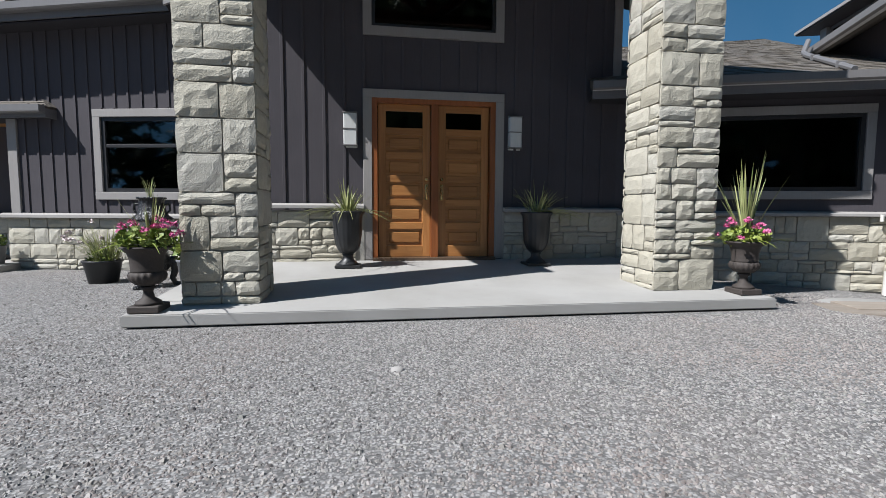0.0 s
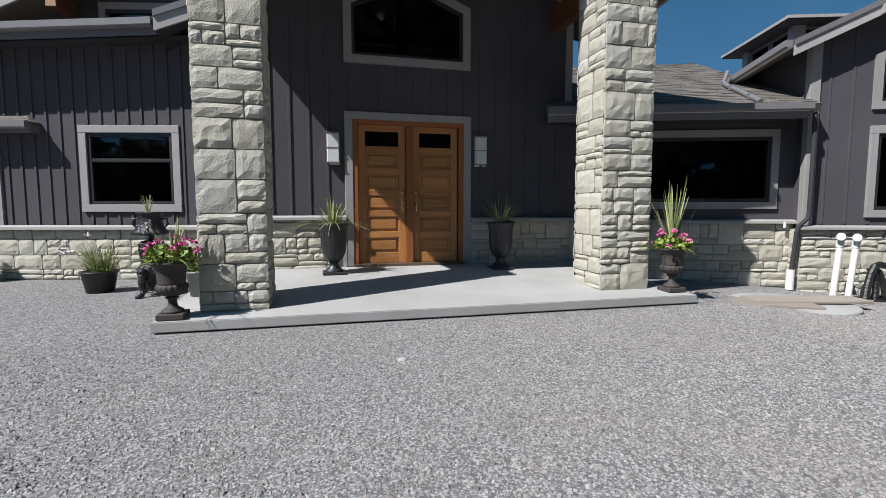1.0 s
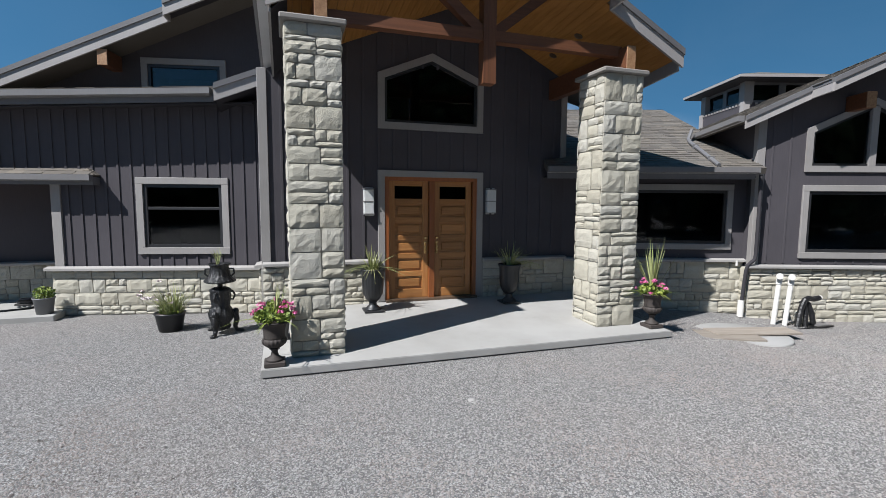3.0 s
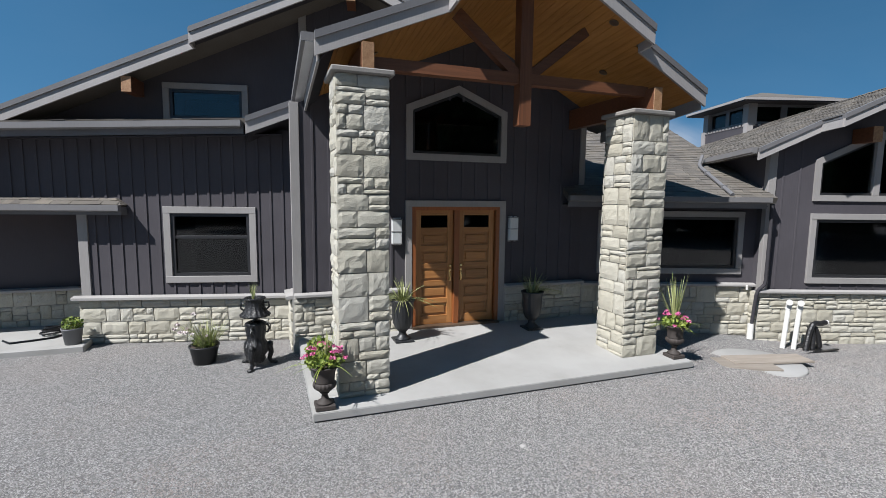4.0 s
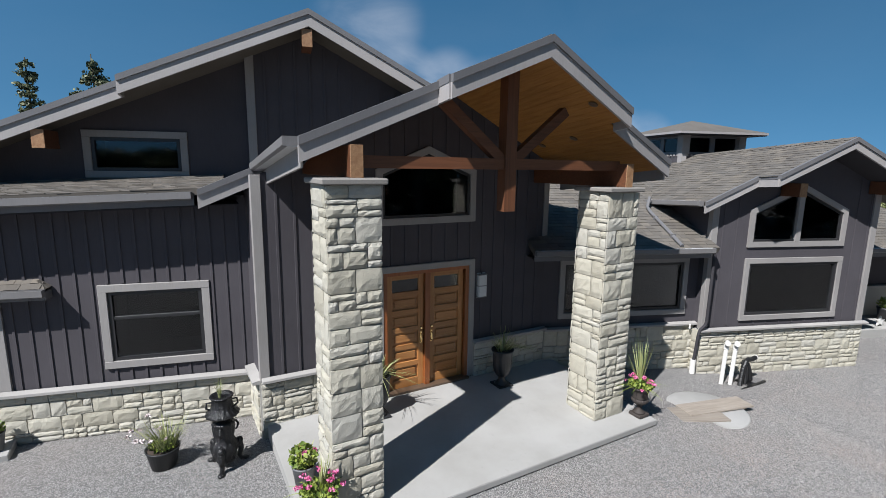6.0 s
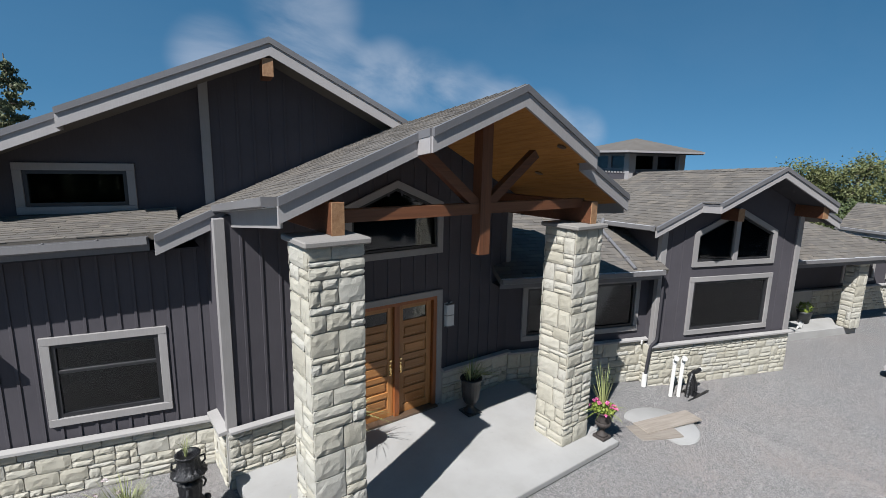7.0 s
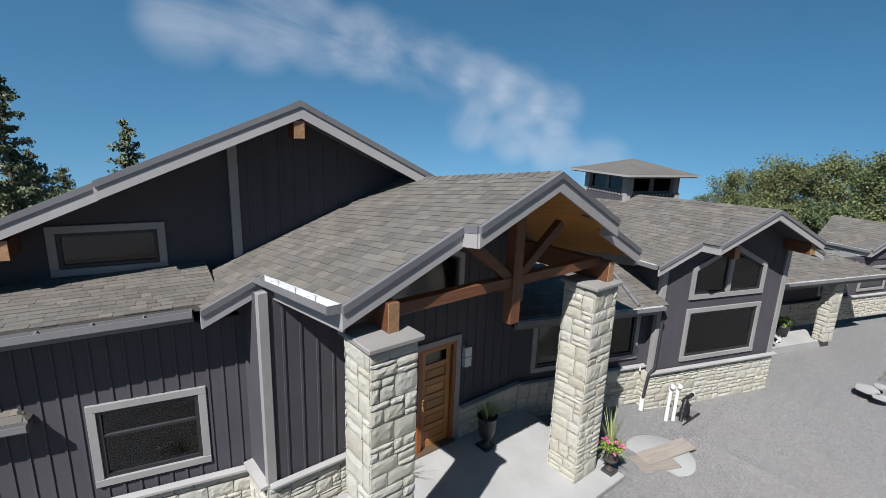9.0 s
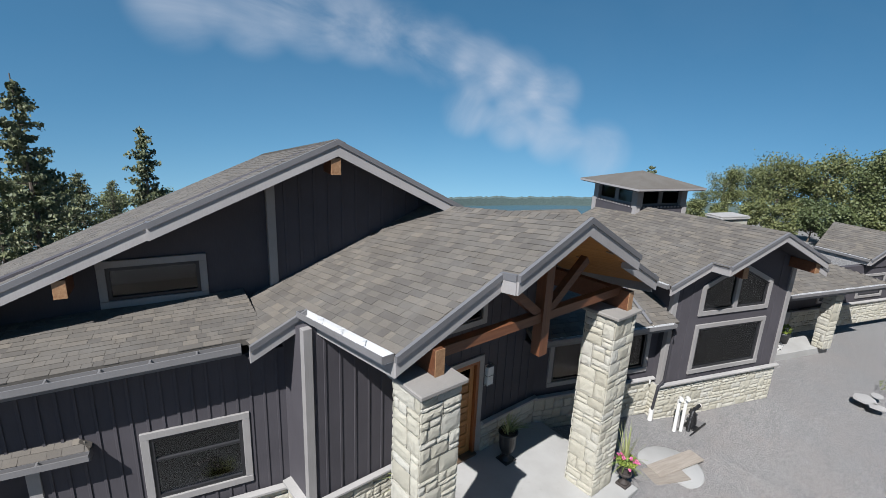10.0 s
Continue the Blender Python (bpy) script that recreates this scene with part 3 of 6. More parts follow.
# upper gable of the left wing
UY, UY2 = 0.98, 0.85        # its two wall faces, in the gable's frame
siding_wall("wall_gable", "dark grey gable wall above the left wing's eave", [
    [(-8.5, 3.7), (-3.85, 3.7), (-3.85, gable_z(-3.85) - 0.1), (-8.5, max(3.71, gable_z(-8.5) - 0.1))],
    [(-2.38, 3.7), (-1.1, 3.7), (-1.1, gable_z(-1.1) - 0.1), (-2.38, gable_z(-2.38) - 0.1)],
    [(-3.85, 3.7), (-2.38, 3.7), (-2.38, 4.44), (-3.85, 4.44)],
    [(-3.85, 5.04), (-2.38, 5.04), (-2.38, gable_z(-2.38) - 0.1), (-3.85, gable_z(-3.85) - 0.1)]], UY, 0.2, GAB)
rect_window("window_2", "wide black clerestory window in a taupe casing", -3.97, -2.26, 4.30, 5.16, UY, GAB, sash=False)
room("room_upper", (-4.1, UY + 0.25, 4.2), (-2.1, UY + 1.6, 5.1), GAB)
ug2 = siding_wall("wall_gable_front", "dark board-and-batten gable wall above the porch roof", [
    [(-1.1, 3.9), (3.4, 3.9), (3.4, gable_z(3.4) - 0.1), (0, gable_z(0) - 0.1), (-1.1, gable_z(-1.1) - 0.1)]], UY2, 0.24, GAB)


def porch_at(s):
    """The porch roof's height at the front gable wall, s along it."""
    q = GAB @ Vector((s, UY2, 0))
    return porch_z(q.x, q.y)


battens(ug2, UY2, steps(-0.82, 3.3, 0.285), lambda q: porch_at(q) - 0.1, lambda q: gable_z(q) - 0.2)
part("corner_board", boxes(((-1.16, UY2 - 0.035, 4.0), (-1.0, UY, gable_z(-1.1) - 0.12)), bevel=0.006), M_TRIM, ug2)

# right wing: window wall
rw = siding_wall("wall_right", "dark grey siding round the wide window", [
    [(-0.2, 0), (0.5, 0), (0.5, 2.9), (-0.2, 2.9)], [(3.46, 0), (3.86, 0), (3.86, 2.9), (3.46, 2.9)],
    [(0.5, 0), (3.46, 0), (3.46, 1.32), (0.5, 1.32)], [(0.5, 2.46), (3.46, 2.46), (3.46, 2.9), (0.5, 2.9)]], 0.0, 0.2, WING)
ledge("sill", rw, 0.02, 3.88, -0.05, 1.02)
part("stone_backing", boxes(((-0.02, -0.05, -0.3), (3.86, -0.002, 0.95))), M_MORTAR, rw)
STONEWORK.append((rw, 16, (0.04, -0.05), 0, 3.78, -0.16, 0.945, 0.95))
rect_window("window_3", "wide black fixed window in a taupe casing", 0.38, 3.58, 1.20, 2.58, 0.0, WING, sash=False)
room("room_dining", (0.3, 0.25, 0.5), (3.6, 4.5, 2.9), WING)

# right wing: gable wall
GY = -0.29
GS0, GS1 = 3.86, 8.32
gw = siding_wall("wall_wing_gable", "grey siding gable wall of the right wing", [
    [(GS0, -0.3), (4.94, -0.3), (4.94, wing_z(4.94) - 0.12), (GS0, wing_z(GS0) - 0.12)],
    [(7.38, -0.3), (GS1, -0.3), (GS1, wing_z(GS1) - 0.12), (7.38, wing_z(7.38) - 0.12)],
    [(4.94, -0.3), (7.38, -0.3), (7.38, 1.18), (4.94, 1.18)], [(4.94, 2.44), (7.38, 2.44), (7.38, 2.95), (4.94, 2.95)],
    [(4.94, 3.60), (6.14, 4.16), (6.14, wing_z(6.14) - 0.12), (4.94, wing_z(4.94) - 0.12)],
    [(6.14, 4.16), (7.34, 3.60), (7.34, wing_z(7.34) - 0.12), (WR, wing_z(WR) - 0.12), (6.14, wing_z(6.14) - 0.12)],
    [(7.34, 2.95), (7.38, 2.95), (7.38, wing_z(7.38) - 0.12), (7.34, wing_z(7.34) - 0.12)]], GY, 0.2, WING)
battens(gw, GY, steps(GS0 + 0.3, GS1 - 0.1, 0.36), 0.95, lambda q: wing_z(q) - 0.15, [(4.81, 7.51, 1.05, 4.9)], 0.04, 0.012)
part("corner_board", boxes(((GS0 - 0.03, GY - 0.035, 0.88), (GS0 + 0.14, GY + 0.1, 4.0)), bevel=0.006), M_TRIM, gw)
part("corner_board", boxes(((GS1 - 0.14, GY - 0.035, 0.88), (GS1 + 0.03, GY + 0.1, 4.2)), bevel=0.006), M_TRIM, gw)
part("side_wall", boxes(((GS0, GY + 0.2, -0.3), (GS0 + 0.2, 4, 3.95)), ((GS1 - 0.2, GY + 0.2, -0.3), (GS1, 4, 4.2))), M_SIDING, gw)
ledge("sill", gw, GS0 - 0.12, GS1 + 0.1, GY - 0.05, 0.93)
part("stone_backing", boxes(((GS0 - 0.02, GY - 0.05, -0.35), (GS1 + 0.02, GY - 0.002, 0.86)), ((GS0 - 0.05, GY - 0.05, -0.35), (GS0 - 0.002, 0, 0.86))), M_MORTAR, gw)
STONEWORK.append((gw, 17, (GS0 - 0.05, GY - 0.05), 0, GS1 - GS0 + 0.08, -0.30, 0.855, 0.95))
STONEWORK.append((gw, 18, (GS0 - 0.05, -0.05), -90, 0.28, -0.20, 0.855, 0.95))
rect_window("window_4", "large black picture window in a taupe casing", 4.815, 7.505, 1.06, 2.565, GY, WING, sash=False)
room("room_wing", (4.85, GY + 0.25, 0.5), (7.6, 2.6, 4.15), WING)


def pointed_window(name, label, x0, x1, z0, z1, za, y, m=HOME, mullion=False):
    """A window with a gable head: five sides of casing, a black frame, panes."""
    root = empty(name)
    root.matrix_world = m
    t, xm = 0.125, (x0 + x1) / 2
    k = (za - z1) / (xm - x0)
    d = 0.045
    outer = [(x0, z0), (x1, z0), (x1, z1), (xm, za), (x0, z1)]
    tt = t * math.sqrt(1 + k * k)

    def ring(o, i, y0, y1):
        out = []
        for j in range(5):
            a, b, c, e = o[j], o[(j + 1) % 5], i[(j + 1) % 5], i[j]
            out.append([(a[0], y0, a[1]), (b[0], y0, b[1]), (c[0], y0, c[1]), (e[0], y0, e[1])])
        return out, (0, y1 - y0, 0)

    def shrink(q):
        w = q * math.sqrt(1 + k * k)
        return [(x0 + q, z0 + q), (x1 - q, z0 + q), (x1 - q, z1 + k * q - w), (xm, za - w), (x0 + q, z1 + k * q - w)]

    i1, i2 = shrink(t), shrink(t + 0.05)
    polys, push = ring(outer, i1, y - d, y + 0.01)
    for nm, p in zip(("casing_sill", "casing_side", "casing_head", "casing_head", "casing_side"), polys):
        part(nm, prism(bmesh.new(), p, push), M_TRIM, root)
    polys, push = ring(i1, i2, y - 0.01, y + 0.09)
    bm = bmesh.new()
    for p in polys:
        prism(bm, p, push)
    part("window_frame", bm, M_FRAME, root)
    halves = [i2]
    if mullion:
        part("mullion", boxes(((xm - 0.07, y - 0.04, z0 + t), (xm + 0.07, y + 0.05, za - tt - 0.02)), bevel=0.004), M_TRIM, root)
        halves = [[i2[0], (xm - 0.07, i2[0][1]), (xm - 0.07, i2[3][1] - 0.07 * k), i2[4]], [(xm + 0.07, i2[0][1]), i2[1], i2[2], (xm + 0.07, i2[3][1] - 0.07 * k)]]
    for h in halves:
        p = part("pane", prism(bmesh.new(), [(x, y + 0.03, z) for x, z in h], (0, 0.012, 0)), M_GLASS, root)
        p.visible_shadow = False
    return tagged(root, label, "window", kind="structure")


pointed_window("window_5", "black pointed transom window over the doors", gx0 - 0.12, gx1 + 0.12, 3.52, 4.52, 4.95, 0.0)
room("room_hall", (-1.4, 0.3, 0.2), (1.4, 1.25, 4.9))
pointed_window("window_6", "black pointed gable window with a central mullion", 4.815, 7.46, 2.83, 3.70, 4.30, GY, WING, True)

# ---- roofs ----
ROOFS = []


def roof(name, label, pts, eave, thick=0.14, m=HOME, tabs=0):
    """A roof plane: pts (top surface, any planar outline); eave: the direction along the eave, the other axis rises. The shingle tabs come later."""
    pts = [Vector(p) for p in pts]
    a = Vector(eave).normalized()
    nrm = Vector((0, 0, 0))
    for i, p in enumerate(pts):
        q = pts[(i + 1) % len(pts)]
        nrm += p.cross(q)
    nrm.normalize()
    if nrm.z < 0:
        nrm = -nrm
    a = (a - nrm * a.dot(nrm)).normalized()
    b = nrm.cross(a)
    if b.z < 0:
        b, a = -b, -a
    bm = bmesh.new()
    prism(bm, [p - nrm * 0.004 for p in pts], -nrm * thick)
    ob = link_mesh(name, bm, M_SHINGLES)
    ob.matrix_world = m
    tagged(ob, label, "roof", kind="structure")
    ROOFS.append((ob, pts, a, b, nrm, tabs))
    return ob


def on(zf, *xy):
    return [(x, y, zf(x, y)) for x, y in xy]


roof("roof_porch", "weathered grey-brown shingles on the porch roof", on(porch_z, (-2.84, -2.30), (-1.04, -2.30), (-1.04, -2.61), (AX, -2.61), (AX, 1.70), (-3.78, 2.55), (-3.78, 0.39), (-2.84, 0.39)), (0, 1, -0.117), tabs=300)
roof("roof_porch_right", "grey-brown shingles on the porch's other slope", on(porch_z, (3.7, -2.30), (2.26, -2.30), (2.26, -2.61), (AX, -2.61), (AX, 2.2), (3.7, 0.5)), (0, 1, -0.117))
roof("roof_gable", "grey-brown shingles on the left wing's high roof", on(gable_z, (-8.6, 0.24), (-3.07, 0.24), (-3.07, 0), (0, 0), (0, 9.5), (-8.6, 9.5)), (0, 1, -0.11), m=GAB)
roof("roof_gable_right", "grey-brown shingles on the high roof's far slope", on(gable_z, (0, 0), (4.9, 0), (4.9, 9.5), (0, 9.5)), (0, 1, -0.11), m=GAB)
eave_z = lambda x: 4.18 + 0.04 * (x + 3.9)
eave_y = lambda x: 0.68 - 0.231 * (x + 3.94)     # the left eave draws back towards its far end


def fourth(a, b, c, x, y):
    """The point at (x, y) in the plane of a, b and c."""
    a, b, c = Vector(a), Vector(b), Vector(c)
    n = (b - a).cross(c - a)
    return (x, y, a.z - (n.x * (x - a.x) + n.y * (y - a.y)) / n.z)


sk = [(-10, eave_y(-10), eave_z(-10)), (-3.45, eave_y(-3.45), eave_z(-3.45)), (-3.45, 2.56, 4.36)]
sk += [fourth(*sk, -3.2, 2.66), fourth(*sk, -10, 4.05)]
del sk[2]
roof("roof_skirt", "low strip of grey-brown shingles above the left eave", sk, (1, -0.231, 0.04), 0.1)
roof("roof_shed", "grey-brown shingles above the wide window", [(-0.45, -0.60, 2.88), (3.87, -0.60, 2.88), (3.87, 4.4, 4.95), (-0.45, 4.4, 4.95)], (1, 0, 0), 0.12, WING)
roof("roof_wing", "grey-brown shingles on the right wing's gable roof", on(wing_z, (3.43, -0.56), (4.66, -0.56), (4.66, -1.1), (WR, -1.1), (WR, 6), (3.43, 6)), (0, 1, -0.053), 0.12, WING)
roof("roof_wing_right", "grey-brown shingles on the gable roof's far slope", on(wing_z, (9.25, -0.56), (8.3, -0.56), (8.3, -1.1), (WR, -1.1), (WR, 6), (9.25, 6)), (0, 1, -0.053), 0.12, WING)


def rake(name, parent, path, zf, y_of, upper=0.10, lower=0.20):
    """Fascia along a stepped gable edge: path is a list of x; y_of(i) the face's y on stretch i; two layers, and the short returns between them."""
    zfun = zf
    for i, (a, b) in enumerate(zip(path, path[1:])):
        y = y_of(i)
        zf = lambda x: zfun(x, y)
        part("drip_board", plumb(bmesh.new(), (a, y - 0.03, zf(a) + 0.012), (b, y - 0.03, zf(b) + 0.012), 0.06, upper), M_DRIP, parent, "dark grey top fascia")
        part("fascia_board", plumb(bmesh.new(), (a, y - 0.01, zf(a) + 0.012 - upper), (b, y - 0.01, zf(b) + 0.012 - upper), 0.045, lower), M_FASCIA, parent, "light grey fascia")
    for i in range(len(path) - 2):
        x, y0, y1 = path[i + 1], y_of(i), y_of(i + 1)
        if abs(y0 - y1) > 0.02:
            za, zb = zfun(x, y0) + 0.012, zfun(x, y1) + 0.012
            part("drip_board", plumb(bmesh.new(), (x, y0, za), (x, y1, zb), 0.06, upper), M_DRIP, parent, "dark grey top fascia")
            part("fascia_board", plumb(bmesh.new(), (x, y0, za - upper), (x, y1, zb - upper), 0.045, lower), M_FASCIA, parent, "light grey fascia")


def trim_root(name, label, m=HOME):
    r = empty(name)
    r.matrix_world = m
    return tagged(r, label, "fascia", kind="structure")


pf = trim_root("trim_porch", "two-tone grey stepped fascia round the porch gable")
rake("porch", pf, [-2.87, -1.04, AX], porch_z, lambda i: (-2.30, -2.61)[i])
rake("porch", pf, [3.73, 2.26, AX], porch_z, lambda i: (-2.30, -2.61)[i])
rake("porch", pf, [-3.81, -2.84], porch_z, lambda i: 0.39)
gf = trim_root("trim_gable", "two-tone grey fascia along the high gable", GAB)
rake("gable", gf, [-8.6, -3.07, 0], gable_z, lambda i: (0.24, 0.0)[i])
rake("gable", gf, [4.9, 0], gable_z, lambda i: 0.0)
ef = trim_root("trim_eave", "dark grey board behind the left gutter")
wf = trim_root("trim_wing", "two-tone grey stepped fascia of the right wing", WING)
rake("wing", wf, [3.41, 4.66, WR], wing_z, lambda i: (-0.56, -1.1)[i], 0.09, 0.16)
rake("wing", wf, [9.27, 8.3, WR], wing_z, lambda i: (-0.56, -1.1)[i], 0.09, 0.16)


def gutter(name, label, a, b, out, m=HOME, wide=0.12, lining=M_GUTTER_IN):
    """A box gutter from a to b (top front line), open above; out: the way it faces."""
    root = empty(name)
    root.matrix_world = m
    a, b, out = Vector(a), Vector(b), Vector(out).normalized()
    d = (b - a).normalized()
    back = -out * wide
    part("face", prism(bmesh.new(), [a, a + Vector((0, 0, -0.10)), a - out * 0.035 + Vector((0, 0, -0.12)), a - out * 0.05 + Vector((0, 0, -0.12)), a - out * 0.018], b - a), M_GUTTER, root)
    part("floor", prism(bmesh.new(), [a - out * 0.04 + Vector((0, 0, -0.118)), a + back + Vector((0, 0, -0.118)), a + back + Vector((0, 0, -0.1)), a - out * 0.04 + Vector((0, 0, -0.1))], b - a), lining, root, "metal gutter lining")
    part("back", prism(bmesh.new(), [a + back, a + back + Vector((0, 0, -0.12)), a + back + out * 0.008 + Vector((0, 0, -0.12)), a + back + out * 0.008], b - a), lining, root, "metal gutter lining")
    n = max(2, int((b - a).length / 0.6))
    for i in range(1, n):
        p = a + (b - a) * (i / n)
        part("strap", stick(bmesh.new(), p - out * 0.005, p + back, 0.025, 0.006), lining, root)
    for p in (a, b):
        part("end_cap", prism(bmesh.new(), [p, p + Vector((0, 0, -0.11)), p + back + Vector((0, 0, -0.11)), p + back], d * (0.004 if p is b else -0.004)), M_GUTTER, root)
    return tagged(root, label, "gutter", kind="structure")


gutter("gutter_left", "dark grey metal gutter along the left wing's eave", (-9.4, eave_y(-9.4) - 0.16, eave_z(-9.4) - 0.04), (-3.90, eave_y(-3.90) - 0.16, eave_z(-3.90) - 0.04), (-0.231, -0.973, 0), wide=0.15, lining=M_GUTTER)
gutter("gutter_porch", "dark grey metal gutter along the porch eave", (-3.03, 0.37, porch_z(-2.84, 0.37)), (-3.03, -2.25, porch_z(-2.84)), (-1, 0, 0), wide=0.185)
gutter("gutter_right", "dark grey metal gutter above the wide window", (-0.45, -0.72, 2.89), (3.68, -0.72, 2.89), (0, -1, 0), WING)
gutter("gutter_porch_right", "dark grey metal gutter on the porch's other eave", (3.82, -2.25, porch_z(3.7) + 0.03), (3.82, 0.45, porch_z(3.7, 0.45) + 0.03), (1, 0, 0))

gutter("gutter_wing", "dark grey metal gutter on the wing roof's low eave", (3.31, 2.4, wing_z(3.43, 2.4) + 0.02), (3.31, -0.50, wing_z(3.43) + 0.02), (-1, 0, 0), WING)
# fascia boards and soffits under the eaves
part("fascia_board", plumb(bmesh.new(), (-9.4, eave_y(-9.4), eave_z(-9.4) - 0.10), (-3.85, eave_y(-3.85), eave_z(-3.85) - 0.10), 0.03, 0.16), M_DRIP, ef, "dark grey eave board")
for x in (-2.825, 3.685):
    part("fascia_board", plumb(bmesh.new(), (x, -2.27, porch_z(x) - 0.06), (x, 0.39, porch_z(x, 0.39) - 0.06), 0.035, 0.30), M_TRIM, pf, "taupe eave board")
part("fascia_board", boxes(((-0.45, -0.595, 2.66), (3.66, -0.565, 2.81))), M_DRIP, wf, "dark grey eave board")
tagged(link_mesh("soffit_left", prism(bmesh.new(), [(-9.0, wall_y(-9.0), eave_z(-9.0) - 0.26), (-9.0, eave_y(-9.0) + 0.03, eave_z(-9.0) - 0.29), (-3.2, eave_y(-3.2) + 0.03, eave_z(-3.2) - 0.29), (-3.2, wall_y(-3.2), eave_z(-3.2) - 0.26)], (0, 0, 0.02)), M_SOFFIT), "dark grey soffit under the left eave", "soffit", kind="structure")
tagged(placed(link_mesh("soffit_right", boxes(((-0.45, -0.565, 2.69), (3.69, 0.0, 2.72))), M_SOFFIT), WING), "dark grey soffit above the wide window", "soffit", kind="structure")
for nm, zf, x0, x1, y0, y1, mm in (("soffit_gable", gable_z, -3.07, 0, 0.02, UY - 0.01, GAB), ("soffit_gable_right", gable_z, 0, 4.8, 0.02, UY2 - 0.01, GAB), ("soffit_gable_low", gable_z, -8.5, -3.07, 0.26, UY - 0.01, GAB),
                                   ("soffit_wing", wing_z, 3.48, WR, -0.54, GY, WING), ("soffit_wing_right", wing_z, WR, 9.2, -0.54, GY, WING),
                                   ("soffit_wing_peak", wing_z, 4.68, WR, -1.08, -0.54, WING), ("soffit_wing_peak_right", wing_z, WR, 8.28, -1.08, -0.54, WING)):
    bm = bmesh.new()
    prism(bm, [(x0, y0, zf(x0) - 0.17), (x1, y0, zf(x1) - 0.17), (x1, y0, zf(x1) - 0.20), (x0, y0, zf(x0) - 0.20)], (0, y1 - y0, 0))
    tagged(placed(link_mesh(nm, bm, M_SOFFIT), mm), "dark grey soffit under the roof overhang", "soffit", kind="structure")

tagged(link_mesh("soffit_return", prism(bmesh.new(), [(-3.79, 0.40, porch_z(-3.79, 0.4) - 0.27), (-2.86, 0.40, porch_z(-2.86, 0.4) - 0.27), (-2.86, 0.40, porch_z(-2.86, 0.4) - 0.29), (-3.79, 0.40, porch_z(-3.79, 0.4) - 0.29)], (0, 1.1, -0.12)), M_SOFFIT), "dark grey soffit under the porch roof's return", "soffit", kind="structure")
tagged(link_mesh("soffit_porch", prism(bmesh.new(), [(-2.82, -2.25, porch_z(-2.82) - 0.33), (-2.6, -2.25, porch_z(-2.6) - 0.2), (-2.6, -2.25, porch_z(-2.6) - 0.22), (-2.82, -2.25, porch_z(-2.82) - 0.35)], (0, 2.7, -0.316)), M_SOFFIT), "dark grey soffit strip behind the porch eave", "soffit", kind="structure")

# pine boarding under the porch roof
for nm, x0, x1 in (("ceiling_left", -2.79, AX), ("ceiling_right", AX, 3.65)):
    bm = bmesh.new()
    n = 26
    for i in range(n):
        a, b = x0 + (x1 - x0) * i / n, x0 + (x1 - x0) * (i + 1) / n - 0.006
        mid = (a + b) / 2
        y0 = -2.56 if -1.04 < mid < 2.26 else -2.25
        prism(bm, [(a, y0, porch_z(a, y0) - 0.165), (b, y0, porch_z(b, y0) - 0.165), (b, y0, porch_z(b, y0) - 0.185), (a, y0, porch_z(a, y0) - 0.185)], (0, -y0 - 0.01, -0.117 * (-y0 - 0.01)))
    tagged(link_mesh(nm, bm, M_PINE), "honey-coloured pine boards under the porch roof", "ceiling", kind="structure")

# porch slab: falls gently away from the wall
bm = bmesh.new()
prism(bm, [(-3.02, -2.92, 0.016), (-3.02, -2.92, 0.12), (-3.02, -0.02, SLAB_BACK), (-3.02, -0.02, 0.016)], (6.22, 0, 0))
box(bm, (-2.95, -2.82, -0.1), (3.13, -0.03, 0.017))
bmesh.ops.bevel(bm, geom=[e for e in bm.edges if e.calc_length() > 2], offset=0.009, segments=2, affect="EDGES")
tagged(link_mesh("floor", bm, M_CONCRETE), "pale concrete porch slab, lightly stained", "porch slab", kind="structure")


def slab_z(y):
    return 0.12 + (SLAB_BACK - 0.12) * (y + 2.92) / 2.9


def ridge_caps(roof_ob, a, b, half, drop, step=0.2):
    """Folded cap shingles along a ridge from a to b."""
    a, b = Vector(a), Vector(b)
    n = int((b - a).length / step)
    d = (b - a).normalized()
    side = Vector((d.y, -d.x, 0)).normalized()
    me = bpy.data.meshes.new("ridge_cap")
    top, end = Vector((0, 0, 0.022)), d * step * 1.2
    dn = Vector((0, 0, -drop * half))
    v = [-side * half + dn + top, top, side * half + dn + top]
    v += [p + end - Vector((0, 0, 0.014)) for p in v]
    v += [p - Vector((0, 0, 0.014)) for p in v[:3]]
    me.from_pydata(v, [], [(0, 1, 4, 3), (1, 2, 5, 4), (6, 7, 1, 0), (7, 8, 2, 1)])
    me.materials.append(M_SHINGLE)
    for i in range(n):
        c = new("ridge_cap", me)
        c.parent = roof_ob
        c.matrix_basis = Matrix.Translation(a + d * (step * i))


BY_NAME = {ob.name: ob for ob, *_ in ROOFS}
ridge_caps(BY_NAME["roof_porch"], (AX, -2.61, porch_z(AX, -2.61)), (AX, 1.2, porch_z(AX, 1.2)), 0.15, 0.465)
ridge_caps(BY_NAME["roof_gable"], (0, 0, gable_z(0, 0)), (0, 9.5, gable_z(0, 9.5)), 0.15, 0.465, 0.25)
ridge_caps(BY_NAME["roof_wing"], (WR, -1.1, wing_z(WR, -1.1)), (WR, 6, wing_z(WR, 6)), 0.15, 0.45, 0.25)

# ---- porch things ----


